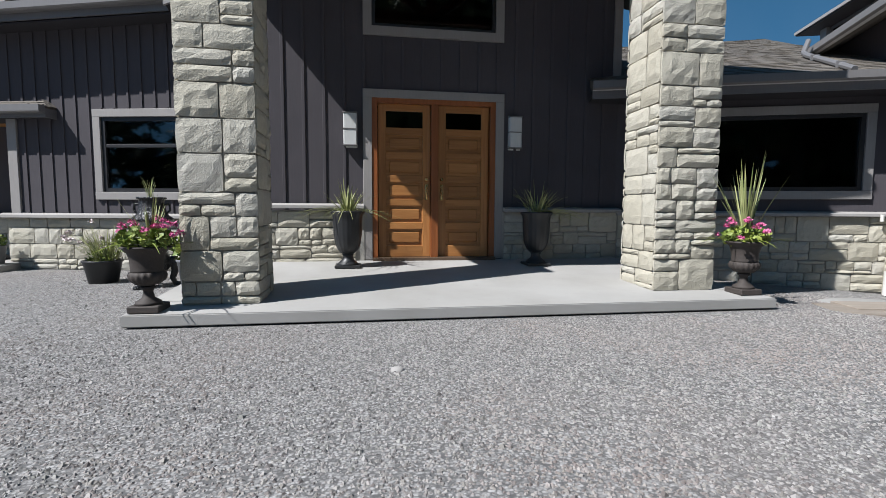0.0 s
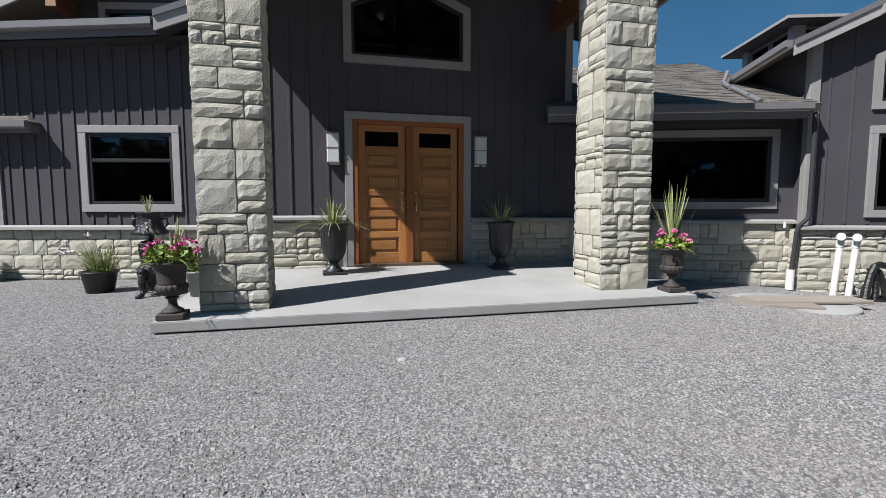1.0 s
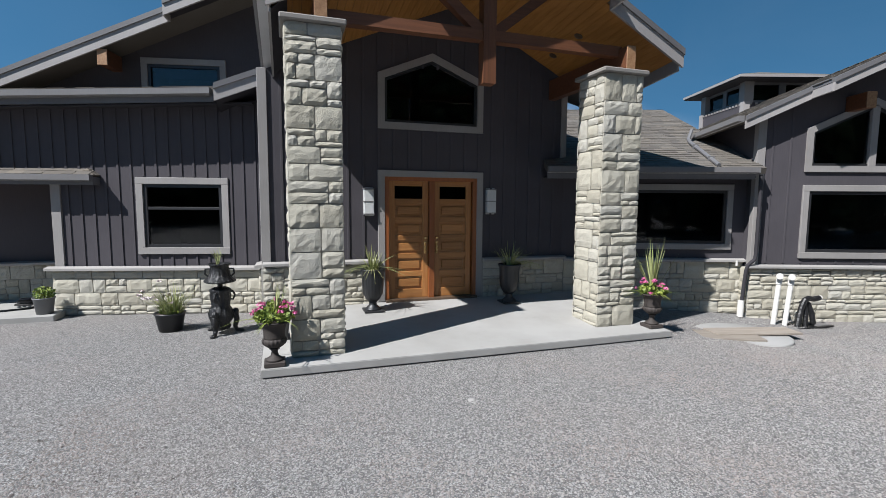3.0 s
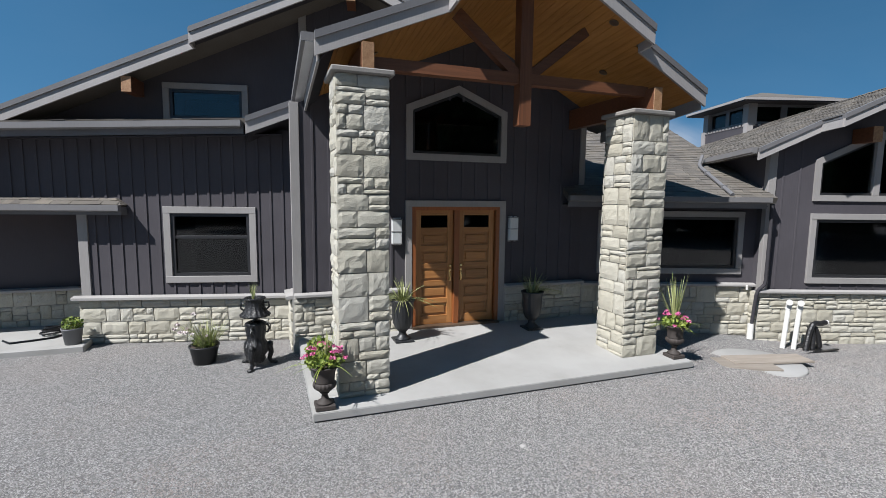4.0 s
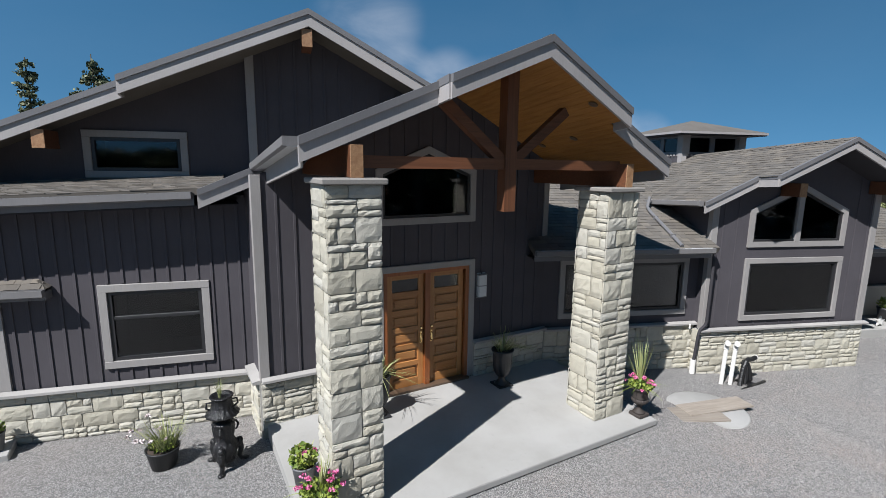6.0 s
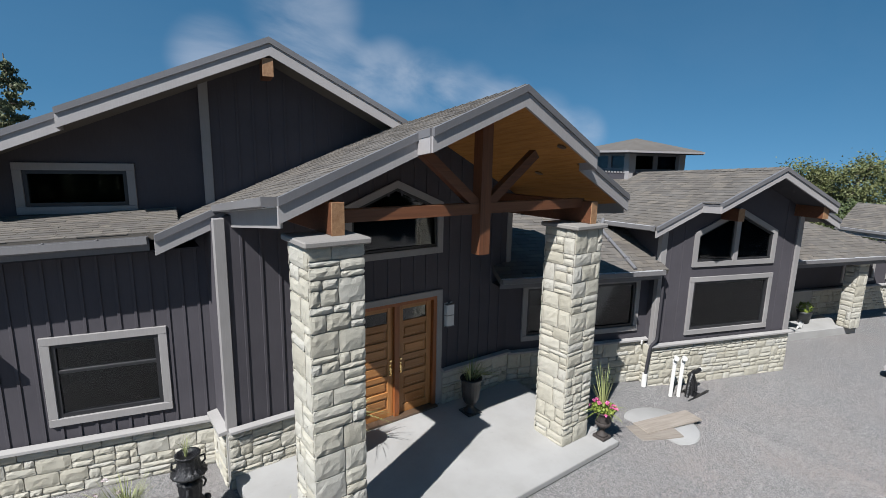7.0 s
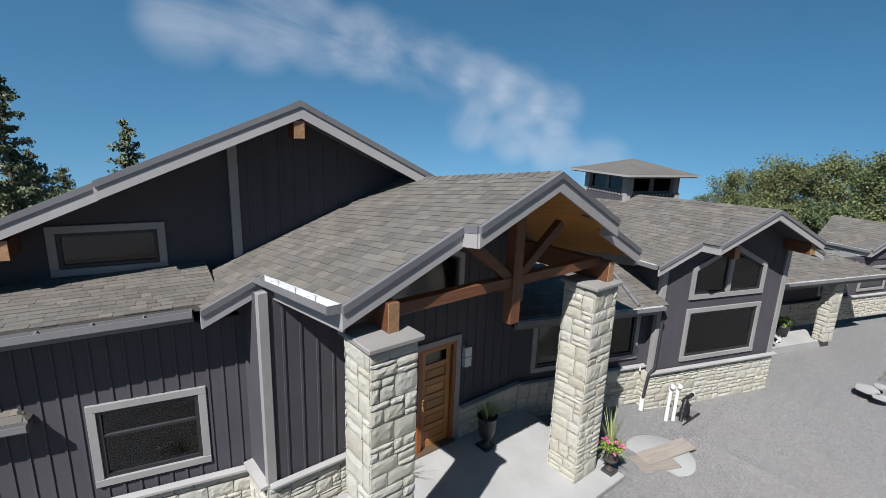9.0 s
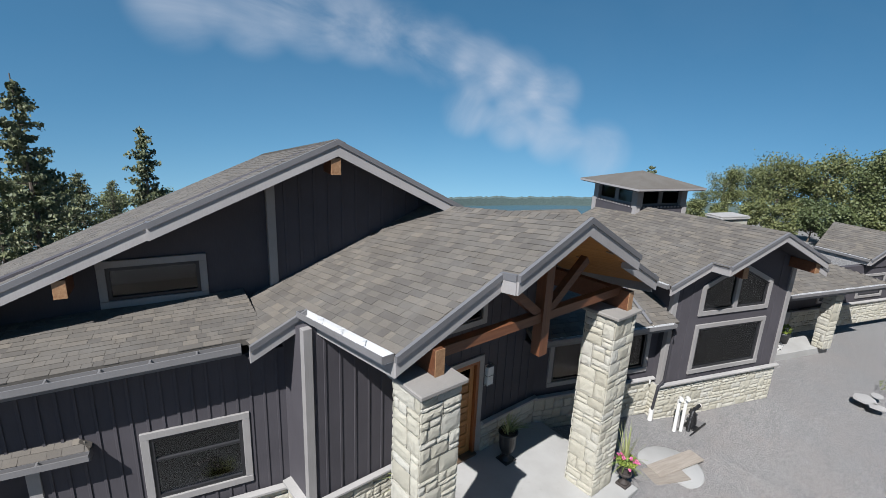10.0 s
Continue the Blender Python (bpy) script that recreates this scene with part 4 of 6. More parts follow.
def column(x0, x1, y0, y1, height, seed):
    root = empty("stone_column", ((x0 + x1) / 2, (y0 + y1) / 2, slab_z((y0 + y1) / 2) - 0.02))
    cx, cy, cz = root.matrix_world.translation
    a, b, c, d = x0 - cx, x1 - cx, y0 - cy, y1 - cy
    top = height - cz
    p = 0.045
    part("core", boxes(((a + p, c + p, 0), (b - p, d - p, top))), M_MORTAR, root)
    part("cap", boxes(((a - 0.045, c - 0.045, top), (b + 0.045, d + 0.045, top + 0.075)), bevel=0.016), M_COLCAP, root, "grey-brown cast stone cap")
    tagged(root, "square pillar of rough cream limestone blocks on the porch slab", "stone pillar", group="porch pillars")
    w, dd = b - a - 2 * p, d - c - 2 * p
    STONEWORK.append((root, seed, (a + p - 0.03, c + p), 0, w + 0.06, 0.0, top, 1.2))
    STONEWORK.append((root, seed + 1, (b - p, c + p), 90, dd, 0.0, top, 1.2))
    STONEWORK.append((root, seed + 2, (a + p, d - p), -90, dd, 0.0, top, 1.2))
    STONEWORK.append((root, seed + 3, (b - p + 0.03, d - p), 180, w + 0.06, 0.0, top, 1.15))
    return root


column(-2.67, -1.95, -2.62, -1.92, 4.36, 31)
column(2.08, 2.84, -2.48, -1.74, 4.20, 41)

truss = tagged(empty("timber_truss", (0.24, -2.1, 4.4)), "stained timber king-post truss across the porch gable", "timber truss")


def tm(a, b):
    o = Vector((0.24, -2.1, 4.4))
    return Vector(a) - o, Vector(b) - o


part("bottom_chord", stick(bmesh.new(), *tm((-2.14, -2.1, 4.63), (2.6, -2.1, 4.63)), 0.16, 0.16), M_TIMBER, truss)
part("king_post", stick(bmesh.new(), *tm((0.24, -2.12, 3.93), (0.24, -2.12, 6.0)), 0.20, 0.19, (0, 1, 0)), M_TIMBER_V, truss)
for sx in (-1, 1):
    part("strut", stick(bmesh.new(), *tm((0.24 + sx * 0.1, -2.1, 4.68), (0.24 + sx * 1.1, -2.1, 5.46)), 0.13, 0.15), M_TIMBER, truss)
for x, z in ((-2.2, 4.465), (2.62, 4.305)):
    beam = empty("porch_beam", (x, -2.5, z))
    bb = part("beam", boxes(((-0.08, 0.12, -0.03), (0.08, 2.5, 0.36)), bevel=0.008), M_TIMBER, beam)
    part("beam_end", boxes(((-0.082, 0.105, -0.032), (0.082, 0.12, 0.362)), bevel=0.004), M_TIMBER_END, bb, "pale sawn end grain")
    tagged(beam, "heavy stained timber beam resting on the stone pillar", "timber beam", group="porch beams")


def recessed_light(x, y):
    z = porch_z(x, y) - 0.19
    root = empty("ceiling_light", (x, y, z))
    root.matrix_world = Matrix.Translation((x, y, z)) @ Matrix.Rotation(math.atan(0.47) * (1 if x > AX else -1), 4, "Y")
    part("trim_ring", lathe(bmesh.new(), [(0.045, 0.0), (0.075, 0.0), (0.078, -0.008), (0.075, -0.012), (0.047, -0.01)], 20), M_BRONZE, root)
    part("lens", lathe(bmesh.new(), [(0.046, -0.002), (0.01, -0.002)], 20), M_BLACK_IRON, root)
    return tagged(root, "dark bronze recessed light in the pine boards", "ceiling light", group="porch lights")


for x in (-1.9, 2.35):
    for y in (-1.3, -0.45):
        recessed_light(x, y)
recessed_light(-0.6, -2.35)
recessed_light(1.7, -2.35)
for x, z, y in ((-0.03, 6.84, 0.02), (-4.35, 4.95, 0.26)):
    b = empty("outrigger_beam")
    b.matrix_world = GAB @ pose(x, y, z)
    bb = part("beam", boxes(((-0.09, 0.0, -0.15), (0.09, 0.55, 0.15)), bevel=0.008), M_TIMBER, b)
    part("beam_end", boxes(((-0.092, -0.015, -0.152), (0.092, 0.0, 0.152)), bevel=0.004), M_TIMBER_END, bb, "pale sawn end grain")
    tagged(b, "short timber beam end under the gable eave", "timber beam", group="gable beams")
for s, z, y in ((5.62, 4.17, -0.80), (8.05, 4.22, -1.02)):
    b = empty("wing_beam")
    b.matrix_world = WING @ pose(s, y, z)
    bb = part("beam", boxes(((-0.09, 0.0, -0.15), (0.09, GY - 0.01 - y, 0.15)), bevel=0.008), M_TIMBER, b)
    part("beam_end", boxes(((-0.092, -0.012, -0.152), (0.092, 0.0, 0.152)), bevel=0.004), M_TIMBER_END, bb, "pale sawn end grain")
    tagged(b, "short stained timber under the wing's gable eave", "timber beam", group="wing beams")

# the double door: casing, jambs, threshold and two leaves
DZ = SLAB_BACK + 0.01
dc = empty("door_frame", (0.03, 0, DZ))
tagged(dc, "reddish wooden door frame in a taupe casing", "door frame", kind="structure")
part("casing_head", boxes(((-1.06, -0.045, 2.37), (1.06, 0.01, 2.49)), bevel=0.005), M_TRIM, dc)
for a, b in ((-1.06, -0.93), (0.93, 1.06)):
    part("casing_side", boxes(((a, -0.043, 0.0), (b, 0.01, 2.37)), bevel=0.005), M_TRIM, dc)
for a, b in ((-0.93, -0.85), (0.85, 0.93)):
    part("jamb", boxes(((a, -0.03, 0.0), (b, 0.2, 2.37)), bevel=0.004), M_JAMB, dc)
part("jamb", boxes(((-0.85, -0.028, 2.30), (0.85, 0.2, 2.37)), bevel=0.004), M_JAMB, dc)
part("mullion", boxes(((-0.055, -0.02, 0.0), (0.055, 0.16, 2.30)), bevel=0.004), M_JAMB, dc)
part("threshold", boxes(((-0.93, -0.12, -0.02), (0.93, 0.2, 0.03)), bevel=0.006), M_BRONZE, dc, "dark bronze threshold")


def door_leaf(name, x0, x1, latch):
    root = empty(name, (x0, 0.05, DZ + 0.03))
    w, h, t = x1 - x0, 2.27, 0.05
    st, rail = 0.115, 0.10
    for a in (0.0, w - st):
        part("stile", boxes(((a, 0, 0), (a + st, t, h)), bevel=0.004), M_DOOR, root)
    z = 0.0
    zs = [(0.0, 0.17)]
    openings = []
    hgt = (h - 0.17 - 0.10 - 5 * rail - 0.24) / 5
    z = 0.17
    for i in range(5):
        openings.append((z, z + hgt))
        zs.append((z + hgt, z + hgt + rail))
        z += hgt + rail
    zs.append((h - 0.10, h))
    for a, b in zs:
        part("rail", boxes(((st, 0.001, a), (w - st, t - 0.001, b)), bevel=0.004), M_DOOR_H, root)
    for a, b in openings:
        bm = boxes(((st, 0.03, a), (w - st, t - 0.01, b)))
        box(bm, (st + 0.045, 0.012, a + 0.045), (w - st - 0.045, 0.034, b - 0.045), 0.012)
        part("panel", bm, M_DOOR_H, root)
    p = part("pane", boxes(((st, 0.022, z), (w - st, 0.03, h - 0.10))), M_GLASS, root)
    p.visible_shadow = False
    lx = w - 0.055 if latch > 0 else 0.055
    bm = boxes(((lx - 0.022, -0.008, 0.86), (lx + 0.022, 0.0, 1.10)), bevel=0.004)
    plate = part("latch_plate", bm, M_BRASS, root, "brass handle plate")
    part("pull", tube(bmesh.new(), [(lx, -0.008, 1.06), (lx, -0.05, 1.03), (lx, -0.055, 0.95), (lx, -0.03, 0.89), (lx, -0.006, 0.88)], 0.009), M_BRASS, plate, "curved brass pull")
    part("knob", lathe(bmesh.new(), [(0.012, 0), (0.028, 0.004), (0.03, 0.018), (0.02, 0.03)], 14), M_BRASS, root, "brass deadbolt").matrix_basis = pose(lx, -0.002, 1.17, 90, 0, 0)
    return tagged(root, "honey-stained wooden door with five panels and a glass light", "door", group="entrance doors", kind="structure")


door_leaf("door_1", -0.81, -0.03, 1)
door_leaf("door_2", 0.09, 0.87, -1)


def wall_lamp(x, y, z):
    root = empty("wall_lamp", (x, y, z))
    part("back_plate", boxes(((-0.10, -0.012, -0.02), (0.10, 0.0, 0.5)), bevel=0.004), M_LAMP_WHITE, root)
    shade = part("shade", boxes(((-0.095, -0.10, 0.01), (0.095, -0.012, 0.47)), bevel=0.012), M_LAMP_WHITE, root, "frosted white shade")
    for zz in (0.0, 0.235, 0.465):
        part("band", boxes(((-0.104, -0.108, zz), (0.104, -0.012, zz + 0.016)), bevel=0.003), M_GUTTER, shade)
    return tagged(root, "white rectangular wall lantern with grey bands beside the doors", "wall lamp", group="door lamps")


wall_lamp(-1.21, -0.0, 1.93)
wall_lamp(1.26, -0.0, 1.95)

# ---- plants and pots ----


def blade(bm, rnd, at, length, lean, az, w, droop):
    """One long leaf: a folded, tapering strip that arches over."""
    at = Vector(at)
    out = Vector((math.cos(az), math.sin(az), 0))
    side = Vector((-out.y, out.x, 0))
    prev = None
    n = 5
    for i in range(n + 1):
        t = i / n
        p = at + out * (lean * length * t + droop * length * t * t * 0.6) + Vector((0, 0, length * (t * (1 - 0.35 * lean) - droop * t * t * 0.75)))
        ww = w * (1 - t) ** 0.7 + 0.001
        cur = [bm.verts.new(p - side * ww), bm.verts.new(p + Vector((0, 0, -ww * 0.5))), bm.verts.new(p + side * ww)]
        if prev:
            for k in (0, 1):
                bm.faces.new((prev[k], prev[k + 1], cur[k + 1], cur[k]))
        prev = cur


def blades(seed, n, length, w, lean=(0.05, 0.5), droop=(0.0, 0.5), spread=0.04, az=None):
    rnd, bm = random.Random(seed), bmesh.new()
    for _ in range(n):
        a = rnd.uniform(0, 2 * math.pi) if az is None else az + rnd.uniform(-0.7, 0.7)
        r = rnd.uniform(0, spread)
        blade(bm, rnd, (r * math.cos(a), r * math.sin(a), 0), length * rnd.uniform(0.6, 1.05), rnd.uniform(*lean), a, w, rnd.uniform(*droop))
    return bm


def leaf(bm, rnd, p, size, up=0.5):
    """A small cupped leaf of four faces."""
    d = Vector((rnd.gauss(0, 1), rnd.gauss(0, 1), rnd.gauss(up, 0.6))).normalized()
    s = d.orthogonal().normalized()
    s.rotate(Matrix.Rotation(rnd.uniform(0, 6.28), 3, d))
    q = d.cross(s)
    c = bm.verts.new(p + d * size * -0.12)
    ring = [bm.verts.new(p + (s * math.cos(a) + q * math.sin(a) * 0.8) * size * (1.25 if i == 0 else 1)) for i, a in enumerate((0, 1.57, 3.14, 4.71))]
    for i in range(4):
        bm.faces.new((c, ring[i], ring[(i + 1) % 4]))


def clump(seed, n, radii, size, shell=0.35, up=0.6, at=(0, 0, 0)):
    rnd, bm = random.Random(seed), bmesh.new()
    for _ in range(n):
        v = Vector((rnd.gauss(0, 1), rnd.gauss(0, 1), rnd.gauss(0, 1))).normalized() * rnd.uniform(shell, 1) ** 0.5
        leaf(bm, rnd, Vector(at) + Vector((v.x * radii[0], v.y * radii[1], v.z * radii[2])), size * rnd.uniform(0.6, 1.3), up)
    return bm


def blossom(seed, heads, radius, height, size, petals=26, head=0.035):
    """Rounded flower heads on the outside of a plant."""
    rnd, bm = random.Random(seed), bmesh.new()
    for _ in range(heads):
        a, r = rnd.uniform(0, 6.28), radius * rnd.uniform(0.35, 1.08)
        c = Vector((r * math.cos(a), r * math.sin(a), height * (1.1 - 0.75 * (r / radius) ** 2) + rnd.uniform(-0.03, 0.06)))
        for _ in range(petals):
            v = Vector((rnd.gauss(0, 1), rnd.gauss(0, 1), abs(rnd.gauss(0, 1)))).normalized()
            leaf(bm, rnd, c + v * head * rnd.uniform(0.6, 1.1), size * rnd.uniform(0.7, 1.2), 0.8)
    return bm


def iron_urn(x, y, s, seed, label, blossoms, tall):
    """A weathered iron urn on a square foot, with a spiky plant, leaves and flowers."""
    root = empty("planter_urn", (x, y, slab_z(y)))
    k = s
    bm = boxes(((-0.15 * k, -0.15 * k, 0), (0.15 * k, 0.15 * k, 0.07 * k)), bevel=0.008)
    part("foot", bm, M_RUST, root)
    lathe_bm = lathe(bmesh.new(), [(0.13 * k, 0.07 * k), (0.12 * k, 0.10 * k), (0.06 * k, 0.14 * k), (0.045 * k, 0.20 * k), (0.055 * k, 0.235 * k), (0.075 * k, 0.24 * k), (0.075 * k, 0.255 * k), (0.06 * k, 0.265 * k)])
    part("stem", lathe_bm, M_RUST, root)
    part("bowl", lathe(bmesh.new(), [(0.05 * k, 0.265 * k), (0.11 * k, 0.28 * k), (0.165 * k, 0.33 * k), (0.175 * k, 0.375 * k), (0.16 * k, 0.41 * k)], 72, flute=0.035, flutes=18), M_RUST, root, "fluted lower bowl")
    part("body", lathe(bmesh.new(), [(0.155 * k, 0.405 * k), (0.152 * k, 0.43 * k), (0.155 * k, 0.52 * k), (0.175 * k, 0.60 * k), (0.215 * k, 0.645 * k), (0.235 * k, 0.652 * k), (0.238 * k, 0.668 * k), (0.215 * k, 0.675 * k), (0.19 * k, 0.65 * k), (0.17 * k, 0.62 * k)]), M_RUST, root)
    body = [o for o in root.children if o.name.startswith("body")][0]
    part("soil", lathe(bmesh.new(), [(0.172 * k, 0.60 * k), (0.19 * k, 0.635 * k), (0.10 * k, 0.65 * k), (0.01, 0.655 * k)]), M_SOIL, body)
    plant = part("leaves", clump(seed, 520, (0.29 * k, 0.27 * k, 0.14 * k), 0.026, at=(0, 0, 0.73 * k)), M_LEAF, root, "lime-green bushy leaves")
    sp = part("spike_tuft", blades(seed + 1, tall[0], tall[1], 0.013, (0.02, 0.42), (0.0, 0.12), 0.03), M_GRASSY, root, "stiff spiky upright leaves")
    sp.location = (0.02, 0.03, 0.64 * k)
    fl = part("flower_cluster", blossom(seed + 2, blossoms, 0.34 * k, 0.20, 0.015), M_PETAL, root, "clusters of bright pink flowers")
    fl.location = (0, 0, 0.66 * k)
    tr = part("trailing_leaves", blades(seed + 3, 14, 0.30, 0.010, (0.7, 1.0), (0.8, 1.2), 0.16), M_LEAF, root)
    tr.location = (0, 0, 0.66 * k)
    for o in (plant, fl, sp, tr):
        o["kind"] = "stuff"
    return tagged(root, label, "planter", group="flower urns")


iron_urn(-2.86, -2.76, 0.84, 201, "weathered iron urn with pink geraniums and spiky grass", 15, (22, 0.52))
iron_urn(3.03, -2.66, 0.84, 221, "weathered iron urn with pink flowers and tall spiky leaves", 13, (30, 1.05))


def black_urn(x, y, seed, label, wild):
    root = empty("door_planter", (x, y, slab_z(y)))
    part("foot", boxes(((-0.17, -0.17, 0), (0.17, 0.17, 0.035)), bevel=0.006), M_PLASTIC_POT, root)
    part("stem", lathe(bmesh.new(), [(0.155, 0.035), (0.13, 0.06), (0.075, 0.11), (0.065, 0.15), (0.08, 0.18)]), M_PLASTIC_POT, root)
    part("bowl", lathe(bmesh.new(), [(0.08, 0.18), (0.13, 0.23), (0.17, 0.32), (0.188, 0.45), (0.192, 0.62), (0.20, 0.70), (0.225, 0.735), (0.228, 0.755), (0.205, 0.76), (0.185, 0.72), (0.17, 0.68)], 80, flute=0.012, flutes=20), M_PLASTIC_POT, root, "fluted black bowl")
    bowl = [o for o in root.children if o.name.startswith("bowl")][0]
    part("soil", lathe(bmesh.new(), [(0.175, 0.69), (0.18, 0.715), (0.01, 0.73)]), M_SOIL, bowl)
    g = part("grass", blades(seed, 46, 0.56, 0.011, (0.05, 0.55), (0.0, 0.5), 0.10), M_GRASSY, root, "upright strappy green leaves")
    g.location = (0, 0, 0.70)
    g = part("trailing_grass", blades(seed + 1, 34, 0.52, 0.007, (0.55, 0.9), (0.9, 1.5), 0.14, None if wild < 0 else wild), M_GRASSY, root, "thin trailing blades")
    g.location = (0, 0, 0.72)
    return tagged(root, label, "planter", group="door planters")


black_urn(-1.24, -0.60, 241, "tall black fluted urn with strappy grass beside the doors", -1)
black_urn(1.42, -0.62, 251, "tall black fluted urn with trailing grass in the porch shade", 0.2)


def bucket(x, y, z, r, h, mat, seed, label, bush, name="flower_pot"):
    root = empty(name, (x, y, z))
    pot = part("pot", lathe(bmesh.new(), [(r * 0.72, 0), (r * 0.95, h * 0.9), (r, h * 0.92), (r * 1.02, h), (r * 0.94, h), (r * 0.88, h * 0.85)]), mat, root)
    part("soil", lathe(bmesh.new(), [(r * 0.88, h * 0.85), (r * 0.85, h * 0.92), (0.01, h * 0.93)]), M_SOIL, pot)
    bush(root, h, seed)
    for o in root.children:
        if o.name.split(".")[0] not in ("pot", "soil"):
            o["kind"] = "stuff"
    return tagged(root, label, "flower pot")


def bush_wild(root, h, seed):
    g = part("grass", blades(seed, 150, 0.56, 0.007, (0.05, 0.6), (0.0, 0.4), 0.14), M_GRASSY, root, "tufted yellow-green grass")
    g.location = (0.06, 0, h * 0.9)
    g = part("stems", blades(seed + 1, 20, 0.62, 0.005, (0.3, 0.8), (0.0, 0.2), 0.06, 2.9), M_GRASSY, root)
    g.location = (-0.03, 0, h * 0.9)
    f = part("flower_cluster", blossom(seed + 2, 9, 0.26, 0.40, 0.022, 16, 0.035), M_PETAL_PALE, root, "pale faded flower heads")
    f.location = (-0.22, 0, h + 0.06)
    part("leaves", clump(seed + 3, 160, (0.2, 0.2, 0.1), 0.022, at=(0, 0, h + 0.05)), M_LEAF, root)


def bush_low(root, h, seed):
    part("leaves", clump(seed, 260, (0.17, 0.17, 0.12), 0.024, at=(0, 0, h + 0.07)), M_LEAF, root, "bushy light green leaves")


def bush_mixed(root, h, seed):
    part("leaves", clump(seed, 240, (0.2, 0.2, 0.16), 0.035, at=(0, 0, h + 0.12)), M_LEAF, root)
    g = part("grass", blades(seed + 1, 18, 0.42, 0.016, (0.2, 0.7), (0.1, 0.6), 0.05), M_GRASSY, root)
    g.location = (0, 0, h)
    f = part("flower_cluster", blossom(seed + 2, 4, 0.2, 0.2, 0.016), M_PETAL, root, "pink flower heads")
    f.location = (0, 0, h)


bucket(-4.55, -0.06, 0.0, 0.24, 0.31, M_PLASTIC_POT, 261, "black plastic pot of grasses and faded flowers on gravel", bush_wild)
bucket(-6.86, 1.42, 0.11, 0.17, 0.30, M_GREY_POT, 271, "tapered grey metal pot with a leafy green plant", bush_low)
bucket(-2.82, -1.75, slab_z(-1.75), 0.17, 0.30, M_GREY_POT, 281, "grey pot with mixed leaves and pink flowers on the slab", bush_mixed)


def iron_ornament():
    """A black cast-iron garden piece: three stout figured legs, a waisted body, a bell-shaped top with a plant."""
    root = empty("iron_ornament", (-3.72, -0.50, 0))
    root.scale = (0.84, 0.84, 0.86)
    for i in range(3):
        a = -1.9 + i * 2.094
        c, s = math.cos(a), math.sin(a)
        pts = [(c * r, s * r, z) for r, z in ((0.10, 0.36), (0.19, 0.38), (0.265, 0.33), (0.28, 0.23), (0.245, 0.12), (0.28, 0.04), (0.36, 0.03))]
        leg = part("leg", tube(bmesh.new(), pts, 0.075, 10, 0.032), M_CAST, root)
        part("paw", lathe(bmesh.new(), [(0.02, 0), (0.055, 0.008), (0.055, 0.035), (0.02, 0.06)], 12, (c * 0.36, s * 0.36, 0)), M_CAST, leg)
        part("knob", lathe(bmesh.new(), [(0.01, 0.34), (0.05, 0.36), (0.065, 0.40), (0.05, 0.45), (0.01, 0.47)], 14, (c * 0.26, s * 0.26, 0)), M_CAST, root)
        pts = [(c * r, s * r, z) for r, z in ((0.10, 0.80), (0.22, 0.80), (0.26, 0.72), (0.22, 0.64), (0.16, 0.66))]
        part("scroll", tube(bmesh.new(), pts, 0.026, 8, 0.016), M_CAST, root)
    part("body", lathe(bmesh.new(), [(0.05, 0.06), (0.14, 0.09), (0.17, 0.14), (0.15, 0.20), (0.21, 0.28), (0.23, 0.38), (0.20, 0.47), (0.16, 0.54), (0.175, 0.64), (0.19, 0.74), (0.18, 0.80), (0.20, 0.83), (0.18, 0.86), (0.13, 0.885), (0.06, 0.90)], 60, flute=0.04, flutes=12), M_CAST, root, "ornate cast body")
    part("neck", lathe(bmesh.new(), [(0.06, 0.89), (0.045, 0.93), (0.05, 0.98), (0.08, 0.995)], 16), M_CAST, root)
    part("bell", lathe(bmesh.new(), [(0.08, 0.99), (0.25, 0.985), (0.285, 1.0), (0.28, 1.03), (0.23, 1.065), (0.195, 1.11), (0.175, 1.2), (0.165, 1.27), (0.175, 1.31), (0.20, 1.325), (0.195, 1.345), (0.16, 1.345), (0.14, 1.31), (0.05, 1.30)], 64, flute=0.03, flutes=16), M_CAST, root, "bell-shaped top")
    for sx in (-1, 1):
        part("handle", tube(bmesh.new(), [(sx * 0.16, 0, 1.24), (sx * 0.25, 0, 1.24), (sx * 0.26, 0, 1.15), (sx * 0.19, 0, 1.09)], 0.018, 8), M_CAST, root)
    g = part("grass", blades(291, 18, 0.40, 0.005, (0.02, 0.25), (0.0, 0.3), 0.03), M_GRASSY, root)
    g.location = (-0.02, 0, 1.30)
    return tagged(root, "glossy black ornate cast-iron planter stand on the gravel", "iron ornament")


iron_ornament()

# ---- beside the right wing ----


def downspout():
    root = empty("downspout")
    root.matrix_world = WING @ pose(3.70, 0.02, -0.16)
    part("pipe", tube(bmesh.new(), [(0.13, -0.52, 2.92), (0.13, -0.52, 2.78), (0.15, -0.50, 2.5), (0.17, -0.46, 1.30), (0.15, -0.46, 1.20), (0.03, -0.45, 1.08), (0.0, -0.45, 0.98), (-0.02, -0.40, 0.30)], 0.036, 10), M_SOFFIT, root)
    part("foot", tube(bmesh.new(), [(-0.03, -0.40, 0.34), (-0.04, -0.41, 0.0)], 0.062, 14), M_PVC, root, "white plastic drain stub")
    part("vent_pipe", tube(bmesh.new(), [(-0.05, -0.20, 1.04), (-0.05, -0.20, 1.14)], 0.024, 10), M_PVC, root, "short white pipe")
    return tagged(root, "grey metal downspout into a white drain stub", "downspout")


downspout()


